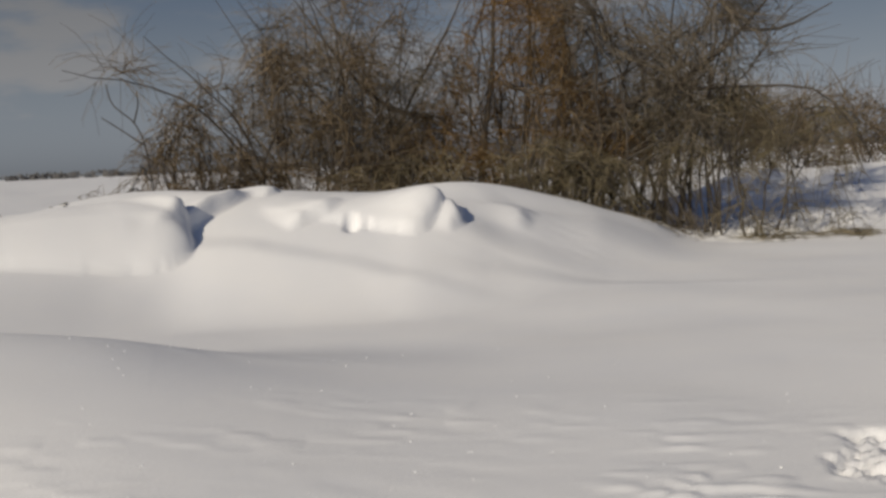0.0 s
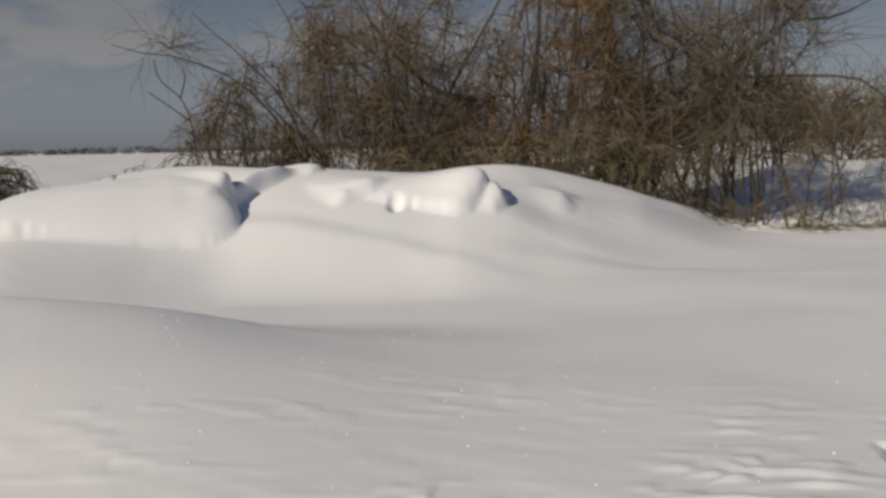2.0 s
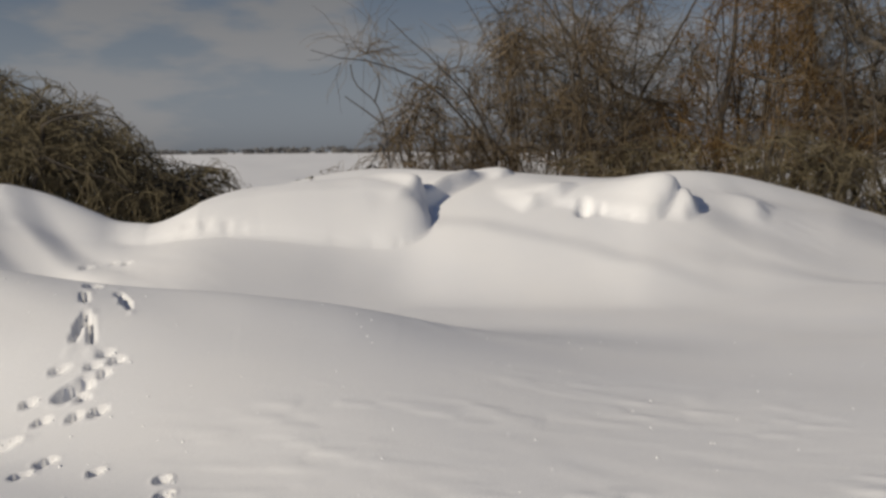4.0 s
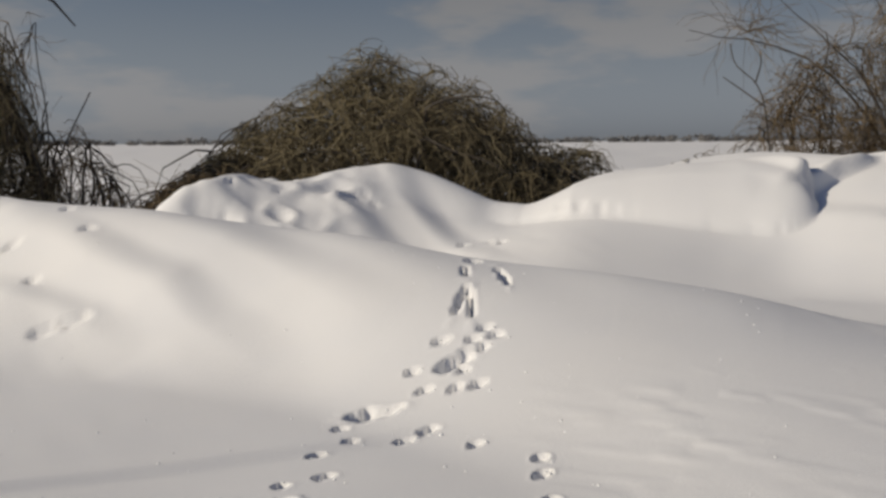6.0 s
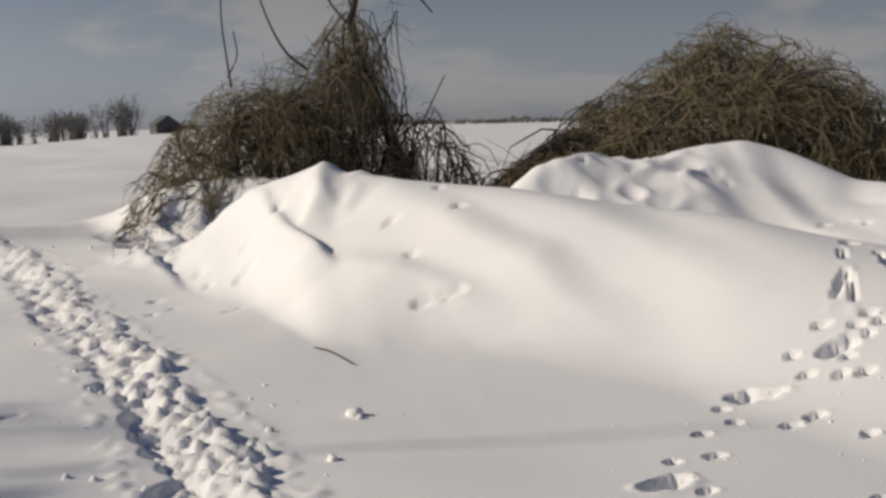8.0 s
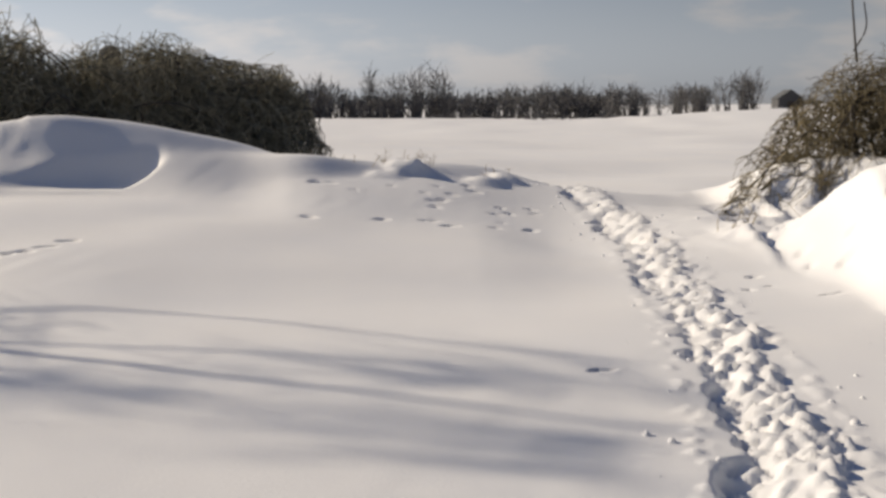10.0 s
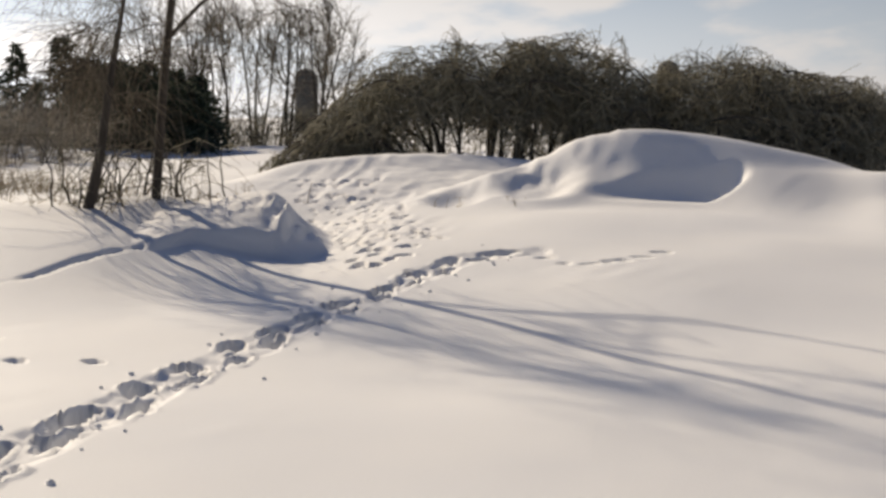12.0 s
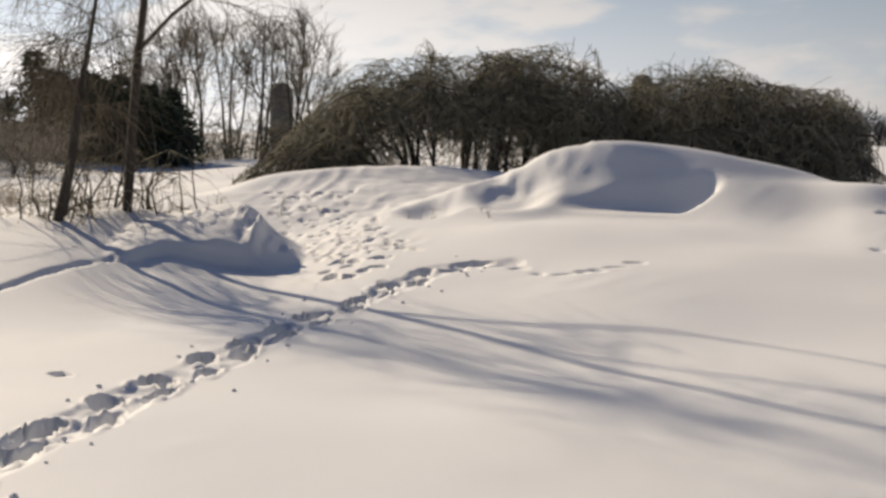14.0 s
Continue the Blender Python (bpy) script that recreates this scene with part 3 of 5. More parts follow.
def tracks(x, y):
    """The depth of everything that was pressed into the snow, and the rims pushed up round it."""
    h = np.zeros_like(x)
    # the trodden trench
    d, side, pos = beside(x, y, TRENCH, 0.8)
    rag = 0.08 * grain(pos * 2.7, np.sign(side), 21) + 0.06 * grain(pos * 7, side * 2, 22)
    inside = step((0.275 + rag - np.abs(side)) / 0.05) * (d < 0.75)
    lumps = 0.02 * grain(x / 0.22, y / 0.22, 23) + 0.06 * np.abs(grain(x / 0.11, y / 0.11, 24)) + 0.04 * np.abs(grain(x / 0.055, y / 0.055, 25)) + 0.018 * grain(x / 0.04, y / 0.04, 37) - 0.02
    # it is deepest along one side, where it was cut, and rises towards the other
    deep = (0.06 + 0.065 * step((5.8 - pos) / 3) + 0.03 * grain(pos * 2.2, pos * 0, 20)) * step((side + 0.16) / 0.4)
    h += inside * (0.01 + lumps - deep)
    rim = step(1 - np.abs(np.abs(side) - 0.36) / 0.1) * (d < 0.75)
    h += rim * 0.022 * np.maximum(grain(x * 13, y * 13, 26), 0)
    # the patch that was trodden at the start of the walk
    d = np.hypot(x - 2.42, (y - 5.45) * 0.7)
    inside = step((0.42 + 0.12 * grain(x * 4, y * 4, 27) - d) / 0.1)
    h += inside * (-0.05 + lumps)
    # the dragging between the boot prints
    d, side, pos = beside(x, y, BOOT_TRAIL, 0.45)
    h -= 0.035 * step((0.17 + 0.06 * grain(pos * 3, side * 3, 34) - np.abs(side)) / 0.08) * (d < 0.4) * (0.7 + 0.5 * grain(x / 0.15, y / 0.15, 35))
    # a narrow old trail that leads past the mound
    d, side, pos = beside(x, y, OLD_TRAIL, 0.4)
    h -= 0.045 * step((0.045 + 0.035 * grain(pos * 4.5, side * 3, 57) - np.abs(side)) / 0.045) * (d < 0.3) * step(pos / 0.8)
    for px, py, a, b, ang, depth in pits():
        sel = np.nonzero((np.abs(x - px) < 2.0 * a) & (np.abs(y - py) < 2.0 * a))[0]
        dx, dy = x[sel] - px, y[sel] - py
        c, s = math.cos(ang), math.sin(ang)
        q = np.hypot((dx * c + dy * s) / a, (-dx * s + dy * c) / b) + 0.28 * grain(dx * 11 + px * 7, dy * 11, 29) + 0.16 * grain(dx * 26, dy * 26 + py, 38)
        h[sel] += -depth * step((1.12 - q) / 0.2) * (1 + 0.25 * grain(dx * 17, dy * 17 + px, 36)) + 0.15 * depth * step(1 - np.abs(q - 1.45) / 0.4) * (0.6 + 0.6 * grain(dx * 14, dy * 14 + py, 30))
    return h


# ---- the snow-covered ground ----
def ground_grid():
    az = np.concatenate([np.arange(-28, -6, 0.2), np.arange(-6, 28, 0.14), np.arange(28, 108, 0.21), np.arange(108, 126, 0.14), np.arange(126, 136, 0.2), np.arange(136, 332, 3.0)])
    r = np.concatenate([np.geomspace(0.4, 3.37, 28), 3.4 * np.exp(np.arange(0, 389) * 0.0049)])
    r = np.concatenate([r, r[-1] * np.exp(np.arange(1, 40) * 0.012)])
    r = np.concatenate([r, r[-1] * np.exp(np.arange(1, 75) * 0.065)])
    bearing, reach = np.meshgrid(az, r, indexing="ij")
    x, y = polar(bearing, reach)
    return az, r, x, y


def build_ground():
    az, r, x, y = ground_grid()
    z = snow(x.ravel(), y.ravel()) + tracks(x.ravel(), y.ravel())
    verts = np.stack([x.ravel(), y.ravel(), z], -1)
    n, k = len(az), len(r)
    i, j = np.meshgrid(np.arange(n), np.arange(k - 1), indexing="ij")
    a = i * k + j
    b = ((i + 1) % n) * k + j
    faces = np.stack([a, a + 1, b + 1, b], -1).reshape(-1, 4)
    # the ring at the feet closes on its middle
    centre = len(verts)
    verts = np.vstack([verts, [[0, 0, 0]]])
    q = np.arange(0, n, 1)
    fan = np.stack([np.full(n, centre), q * k, ((q + 1) % n) * k, np.full(n, centre)], -1)[:, [0, 1, 2]]
    me = bpy.data.meshes.new("ground")
    quads, tris = faces[:, ::-1], fan[:, ::-1]
    me.vertices.add(len(verts))
    me.vertices.foreach_set("co", verts.astype(np.float32).ravel())
    loops = np.concatenate([quads.ravel(), tris.ravel()]).astype(np.int32)
    me.loops.add(len(loops))
    me.loops.foreach_set("vertex_index", loops)
    starts = np.concatenate([np.arange(len(quads)) * 4, len(quads) * 4 + np.arange(len(tris)) * 3]).astype(np.int32)
    me.polygons.add(len(starts))
    me.polygons.foreach_set("loop_start", starts)
    me.polygons.foreach_set("use_smooth", np.ones(len(starts), dtype=bool))
    me.update(calc_edges=True)
    me.materials.append(SNOW)
    return tagged(new("ground", me), "deep white wind-drifted snow with tracks across it", "snow", kind="structure")


build_ground()
def thing(name, label, category, m, group=""):
    ob = new(name)
    ob.matrix_world = m
    return tagged(ob, label, category, group)


def tubes(lines, radii, sides=3):
    """Thin tapered rods along many lines of equal point count: lines (n, k, 3), radii (n, k)."""
    n, k, _ = lines.shape
    d = np.gradient(lines, axis=1)
    d /= np.linalg.norm(d, axis=2, keepdims=True) + 1e-9
    ref = np.where(np.abs(d[:, :, 2:3]) > 0.85, np.array([1.0, 0, 0]), np.array([0, 0, 1.0]))
    u = np.cross(d, ref)
    u /= np.linalg.norm(u, axis=2, keepdims=True) + 1e-9
    v = np.cross(d, u)
    a = np.arange(sides) * 2 * np.pi / sides
    ring = u[:, :, None, :] * np.cos(a)[None, None, :, None] + v[:, :, None, :] * np.sin(a)[None, None, :, None]
    verts = (lines[:, :, None, :] + ring * radii[:, :, None, None]).reshape(-1, 3)
    base = (np.arange(n) * k * sides)[:, None, None] + (np.arange(k - 1) * sides)[None, :, None]
    s = np.arange(sides)[None, None, :]
    s2 = (np.arange(sides) + 1)[None, None, :] % sides
    faces = np.stack([base + s, base + s2, base + sides + s2, base + sides + s], -1).reshape(-1, 4)
    return verts, faces


def strands(starts, dirs, length, gravity, wander, k=5, rng=None):
    """Lines that set off from starts along dirs, wander and bend down (gravity > 0) or up."""
    n = len(starts)
    p, d = starts.copy(), dirs / (np.linalg.norm(dirs, axis=1, keepdims=True) + 1e-9)
    seg = (length / (k - 1))[:, None]
    out = [p.copy()]
    for _ in range(k - 1):
        d = d + rng.normal(0, wander, (n, 3)) + np.array([0, 0, -1.0]) * np.reshape(gravity, (-1, 1))
        d /= np.linalg.norm(d, axis=1, keepdims=True) + 1e-9
        p = p + d * seg
        out.append(p.copy())
    return np.stack(out, 1)


def rods(name, lines, r0, r1, mat, parent, label="", sides=3):
    k = lines.shape[1]
    rad = np.reshape(r0, (-1, 1)) * np.linspace(1, 0, k)[None] + np.reshape(r1, (-1, 1)) * np.linspace(0, 1, k)[None]
    rad = np.broadcast_to(rad, lines.shape[:2])
    v, f = tubes(lines, rad, sides)
    return mesh_object(name, v, f, mat, parent, True, label)


def join_rods(name, sets, mat, parent, label="", sides=3):
    """Several bundles of rods as one mesh: sets of (lines, start radius, end radius)."""
    vs, fs, n = [], [], 0
    for lines, r0, r1 in sets:
        k = lines.shape[1]
        rad = np.reshape(r0, (-1, 1)) * np.linspace(1, 0, k)[None] + np.reshape(r1, (-1, 1)) * np.linspace(0, 1, k)[None]
        v, f = tubes(lines, np.broadcast_to(rad, lines.shape[:2]), sides)
        vs.append(v)
        fs.append(f + n)
        n += len(v)
    return mesh_object(name, np.vstack(vs), np.vstack(fs), mat, parent, True, label)


def ground_at(x, y):
    return float(snow(np.array([x]), np.array([y]))[0])


def shape(pts, k=10):
    """A smooth line through a few points, as (1, k, 3)."""
    p = np.array(pts, float)
    t = np.linspace(0, len(p) - 1, k)
    return np.stack([curve1(t, np.arange(len(p)), p[:, i]) for i in range(3)], -1)[None]


def limb(name, pts, r0, r1, parent, mat, label="", k=12):
    return rods(name, shape(pts, k), r0, r1, mat, parent, label, sides=6)


def hanging_bush(name, label, bearing, dist, outline, depth, count, seed, mat, stems=20, low=0.0, droop=0.3, length=(0.3, 0.95),
                 thick=0.0055, fill=0.5, fuzz=0.06, category="bush", stem_r=(0.015, 0.04), gaps=0.0, lid=False, tangle=0.4, joints=4):
    """A mound of arching, hanging twigs over bare stems. outline: (sideways, height) of its skyline over the snow line;
    low: the share of its height that stays free of twigs; fill: how evenly the twigs fill it below the roof; gaps: holes."""
    rng = np.random.default_rng(seed)
    bx, by = polar(bearing, dist)
    ob = thing(name, label, category, pose(bx, by, 0, 0, 0, bearing))
    o = np.array(outline, float)

    def roof(u):
        return np.interp(u, o[:, 0], o[:, 1])

    def floor_z(u, v):
        c, s = math.cos(math.radians(bearing)), math.sin(math.radians(bearing))
        return snow(bx + u * c - v * s, by + u * s + v * c)
    # stems
    u, v = rng.uniform(o[0, 0] * 0.8, o[-1, 0] * 0.8, stems), rng.uniform(-depth * 0.5, depth * 0.5, stems)
    g = floor_z(u, v) - 0.1
    st = np.stack([u, v, g], -1)
    dr = np.stack([rng.normal(0, 0.3, stems), rng.normal(0, 0.3, stems), np.ones(stems)], -1)
    sl = strands(st, dr, np.maximum((roof(u) - g) * rng.uniform(0.6, 0.88, stems), 0.3), 0.02, 0.16, 8, rng)
    for i in range(stems):
        rods("stem", sl[i:i + 1], rng.uniform(*stem_r), 0.008, BARK, ob, sides=5)
    m = stems * 6
    pick, at = rng.integers(0, stems, m), rng.integers(3, 8, m)
    dr = np.stack([rng.normal(0, 1, m), rng.normal(0, 0.8, m), rng.uniform(0.0, 0.9, m)], -1)
    limbs = strands(sl[pick, at], dr, rng.uniform(0.4, 1.3, m), 0.14, 0.15, 6, rng)
    # hanging twigs
    n = count
    u = rng.uniform(o[0, 0], o[-1, 0], n)
    q = rng.uniform(0, 1, n) ** fill
    q = low + (1 - low) * q
    phi = np.arccos(np.clip(q, 0, 1)) * np.sign(rng.uniform(-1, 1, n))
    v = depth * np.sin(phi) * rng.uniform(0.55, 1.0, n)
    h = roof(u + rng.normal(0, 0.06, n)) * (1 + 0.07 * grain(u * 2.4, v * 1.6, seed) + 0.035 * grain(u * 8.0, v * 4.0, seed + 1))
    g = floor_z(u, v)
    z = g + (h - g) * q * (1 - np.abs(rng.normal(0, 0.05, n)))
    keep = h > g + 0.08
    if gaps:
        keep &= grain(u * 1.6 + 5, z * 1.8 + v * 0.3, seed + 3) > gaps - 1
    u, v, z, q, g, h = u[keep], v[keep], z[keep], q[keep], g[keep], h[keep]
    n = len(u)
    slope = (roof(u + 0.15) - roof(u - 0.15)) / 0.3
    away = np.where(slope > 0.25, -1, np.where(slope < -0.25, 1, 0)) * 0.5
    dr = np.stack([rng.normal(0, 0.75, n) + away, np.sign(v) * rng.uniform(0, 0.7, n), fuzz * rng.uniform(-1, 3, n) - 0.5 * (1 - q)], -1)
    ln = rng.uniform(*length, n)
    loop = (q > 0.8) & (rng.uniform(0, 1, n) < 0.12)       # shoots that arch over the top
    dr[loop, 2] = 0.9
    lines = strands(np.stack([u, v, z], -1), dr, np.minimum(ln, 0.3 + (z - g) * 1.1), np.where(loop, 0.6, droop * rng.uniform(0.2, 1.6, n)), tangle, joints, rng)
    lines[:, :, 2] = np.maximum(lines[:, :, 2], g[:, None] + 0.01)
    for bundle, share in ((limbs, 0.94), (lines, 1.05)) if lid else ():
        top = roof(bundle[:, :, 0]) * (share + 0.05 * grain(bundle[:, :, 0] * 5, bundle[:, :, 1] * 5, seed + 2))
        bundle[:, :, 2] = np.minimum(bundle[:, :, 2], np.maximum(top, 0.3))
    crown = join_rods("crown", [(limbs, 0.012, 0.005), (lines, thick * rng.uniform(0.7, 1.3, n), thick * 0.5)], mat, ob)
    tagged(crown, kind="stuff")
    return ob


def arching_shrub(name, label, bearing, dist, outline, depth, canes, twigs, seed, mat, bare=0.35, skirt=0.0, reach=1.6, droop=0.2, curl=0.3,
                  thick=0.0055, length=(0.25, 0.8), cane_r=(0.018, 0.04), hang=0.25, spread=1.0, category="bush", clumps=0.5, leaders=(), wave=0.05, joints=5, core=0, core_low=0.0):
    """A shrub of canes that rise from the ground, arch over under the skyline and droop outwards, with curled twigs on them.
    outline: (sideways, height) of its skyline; bare: the share of each cane with no twigs; skirt: the share of twigs that hang to the snow;
    leaders: further limbs as lists of points."""
    rng = np.random.default_rng(seed)
    bx, by = polar(bearing, dist)
    ob = thing(name, label, category, pose(bx, by, 0, 0, 0, bearing))
    o = np.array(outline, float)
    mid, half = (o[0, 0] + o[-1, 0]) / 2, (o[-1, 0] - o[0, 0]) / 2
    ct, sn = math.cos(math.radians(bearing)), math.sin(math.radians(bearing))

    def floor_z(u, v):
        return snow((bx + u * ct - v * sn).ravel(), (by + u * sn + v * ct).ravel()).reshape(np.shape(u))

    def roof(u, v):
        wide = depth * (0.35 + 0.65 * np.sqrt(np.clip(1 - ((u - mid) / half) ** 2, 0, 1)))
        fall = np.sqrt(np.clip(1 - (v / (1.08 * wide)) ** 2, 0.02, 1))
        lumps = 1 + 0.06 * grain(u * 2.2 + 7, v * 1.9, seed) + 0.035 * grain(u * 5.5, v * 4.5, seed + 1)
        return np.interp(u, o[:, 0], o[:, 1]) * fall * lumps
    # canes: foot, crown point, drooping tip
    n = canes
    u1 = mid + half * 0.93 * rng.uniform(-1, 1, n)
    v1 = depth * rng.uniform(-0.8, 0.8, n)
    u0 = mid + (u1 - mid) * rng.uniform(0.45, 0.95, n) + rng.normal(0, 0.15, n)
    v0 = v1 * rng.uniform(0.2, 0.7, n)
    out = np.sign(u1 - mid + rng.normal(0, half * 0.5, n))
    go = reach * rng.uniform(0.3, 1.0, n)
    u2, v2 = np.clip(u1 + out * go * spread, o[0, 0] * 0.96, o[-1, 0] * 0.96), v1 + np.sign(v1) * rng.uniform(0.0, 0.6, n)
    foot = floor_z(u0, v0) - 0.08
    top = roof(u1, v1) * rng.uniform(0.8, 0.97, n)
    tip = np.minimum(top * rng.uniform(0.55, 0.95, n), roof(u2, v2) * 0.97)
    lines = np.stack([shape([(u0[i], v0[i], foot[i]), (u0[i] * 0.75 + u1[i] * 0.25, v0[i] * 0.75 + v1[i] * 0.25, foot[i] * 0.55 + top[i] * 0.45),
                             (u0[i] * 0.3 + u1[i] * 0.7, v0[i] * 0.3 + v1[i] * 0.7, foot[i] * 0.15 + top[i] * 0.85), (u1[i], v1[i], top[i]),
                             (u1[i] * 0.45 + u2[i] * 0.55, v1[i] * 0.45 + v2[i] * 0.55, top[i] * 0.62 + tip[i] * 0.38 + 0.05), (u2[i], v2[i], tip[i])], 14)[0] for i in range(n)])
    bend = np.cumsum(rng.normal(0, wave, lines.shape), axis=1)
    lines = lines + bend - bend[:, :1]
    for i in range(n):
        rods("stem", lines[i:i + 1], rng.uniform(*cane_r), 0.006, BARK, ob, sides=5)
    for pts, r0 in leaders:
        limb("limb", pts, r0, 0.01, ob, BARK)

    def grow(src, m, lo, hi, size, gravity, wander, k, sideways, lift):
        pick, at = rng.integers(0, len(src), m), rng.integers(lo, hi, m)
        d = src[pick, at] - src[pick, at - 1]
        d /= np.linalg.norm(d, axis=1, keepdims=True) + 1e-9
        return strands(src[pick, at], d * 0.8 + rng.normal(0, sideways, (m, 3)) + np.array([0, 0, lift]), size, gravity, wander, k, rng)
    first = int(14 * bare)
    m = canes * 14
    subs = grow(lines, m, max(first, 2), 14, rng.uniform(0.4, 1.2, m), droop * 0.6, curl * 0.6, 7, 0.75, 0.15)
    fine = grow(subs, twigs, 1, 7, rng.uniform(*length, twigs), droop * rng.uniform(0.2, 1.8, twigs), curl, joints, 0.8, 0.1)
    keep = grain(fine[:, 0, 0] * 1.7 + 5, fine[:, 0, 2] * 1.9 + fine[:, 0, 1] * 0.6, seed + 3) > -1 + clumps
    fine = fine[keep | (rng.uniform(0, 1, twigs) < 0.3)]
    bundles = [(subs, 0.009, 0.004), (fine, thick * rng.uniform(0.7, 1.3, len(fine)), thick * 0.5)]
    if skirt:
        m = int(twigs * skirt)
        tails = grow(subs, m, 2, 7, rng.uniform(0.35, 1.1, m), hang * rng.uniform(0.2, 1.2, m), curl * 1.15, joints + 1, 0.7, 0.0)
        bundles.append((tails, thick, thick * 0.5))
    if core:
        # dead twigs packed inside
        cu = mid + half * 0.8 * rng.uniform(-1, 1, core)
        cv = depth * 0.7 * rng.uniform(-1, 1, core)
        base = floor_z(cu, cv)
        share = core_low + (0.86 - core_low) * rng.uniform(0, 1, core) ** 0.8
        heart = strands(np.stack([cu, cv, base + (roof(cu, cv) - base) * share], -1), rng.normal(0, 1, (core, 3)), rng.uniform(0.3, 0.8, core), 0.12, 0.3, 4, rng)
        bundles.append((heart, 0.011, 0.006))
    kept = []
    for q, r0, r1 in bundles:
        # strands that stray far outside the shape are left out, the rest are held under the skyline; a few shoots stand out over it
        sky, edge = np.interp(q[:, :, 0], o[:, 0], o[:, 1]), roof(q[:, :, 0], q[:, :, 1])
        slack = np.where(rng.uniform(0, 1, (len(q), 1)) < 0.06, 0.28, 0.04)
        fits = ((q[:, :, 2] - edge).max(axis=1) < 0.3) & (q[:, :, 0].max(axis=1) < o[-1, 0] + 0.25) & (q[:, :, 0].min(axis=1) > o[0, 0] - 0.25)
        q[:, :, 2] -= np.maximum((q[:, :, 2] - sky - slack).max(axis=1, keepdims=True), 0)
        q[:, :, 2] = np.maximum(q[:, :, 2], floor_z(q[:, :, 0], q[:, :, 1]) + 0.01)
        kept.append((q[fits], r0[fits] if np.ndim(r0) else r0, r1))
    bundles = kept
    tagged(join_rods("crown", bundles, mat, ob), kind="stuff")
    return ob


def tree(name, label, x, y, height, seed, spread=0.5, lean=(0, 0), trunks=1, limbs=16, twigs=2500, radius=0.14, droop=0.1,
         bark=None, mat=None, clear=0.25, thick=0.006, twig_len=(0.4, 1.3), limb_len=0.5, up=0.6, category="tree", group="", sink=0.15,
         limb_r=0.3, branch_r=0.012, fan=0.25, base=0.12, top=0.97, crook=0.05, curl=1.0, boughs=()):
    """A bare tree: trunks, and a crown of limbs that fork twice into fine twigs."""
    rng = np.random.default_rng(seed)
    ob = thing(name, label, category, pose(x, y, ground_at(x, y) - sink), group)
    bark, mat = bark or BARK, mat or TWIG_GREY
    many = trunks > 1
    st = np.stack([rng.normal(0, base * many, trunks), rng.normal(0, base * many, trunks), np.zeros(trunks)], -1)
    dr = np.stack([lean[0] + rng.normal(0, fan * many, trunks), lean[1] + rng.normal(0, fan * many, trunks), np.ones(trunks)], -1)
    tl = strands(st, dr, height * rng.uniform(0.85, 1.0, trunks), 0.0, crook, 12, rng)
    for i in range(trunks):
        rods("trunk", tl[i:i + 1], radius * rng.uniform(0.8, 1), radius * 0.15, bark, ob, sides=7)
    for up_at, pts, r0 in boughs:
        foot = np.array([np.interp(up_at, tl[0, :, 2], tl[0, :, i]) for i in range(3)])
        limb("limb", [tuple(foot + np.array(p)) for p in pts], r0, 0.01, ob, bark)
    m = limbs * trunks
    pick = rng.integers(0, trunks, m)
    frac = rng.uniform(clear, top, m)
    ix = np.clip((frac * 11).astype(int), 0, 10)
    w = (frac * 11 - ix)[:, None]
    st = tl[pick, ix] * (1 - w) + tl[pick, ix + 1] * w
    a = rng.uniform(0, 2 * np.pi, m)
    dr = np.stack([np.cos(a) * spread, np.sin(a) * spread, rng.uniform(0.2, 1, m) * up], -1)
    l1 = strands(st, dr, height * limb_len * (1.15 - frac) * rng.uniform(0.6, 1.2, m), droop * 0.3, 0.13, 8, rng)
    m2 = m * 6
    pick, ix = rng.integers(0, m, m2), rng.integers(2, 8, m2)
    along_limb = l1[pick, ix] - l1[pick, ix - 1]
    along_limb /= np.linalg.norm(along_limb, axis=1, keepdims=True) + 1e-9
    l2 = strands(l1[pick, ix], along_limb + rng.normal(0, 0.5, (m2, 3)) + np.array([0, 0, 0.15 * up]),
                 height * limb_len * 0.4 * rng.uniform(0.4, 1.1, m2), droop * 0.6, 0.14 * curl, 6, rng)
    pick, ix = rng.integers(0, m2, twigs), rng.integers(1, 6, twigs)
    along_limb = l2[pick, ix] - l2[pick, ix - 1]
    along_limb /= np.linalg.norm(along_limb, axis=1, keepdims=True) + 1e-9
    l3 = strands(l2[pick, ix], along_limb + rng.normal(0, 0.55, (twigs, 3)), rng.uniform(*twig_len, twigs), droop, 0.16 * curl, 5 if curl > 1 else 4, rng)
    for q in (l1, l2, l3):
        q[:, :, 2] = np.maximum(q[:, :, 2], sink + 0.02)
    crown = join_rods("crown", [(l1, radius * limb_r * (1.2 - frac), 0.008), (l2, branch_r, branch_r * 0.4), (l3, thick, thick * 0.5)], mat, ob)
    tagged(crown, kind="stuff")
    return ob


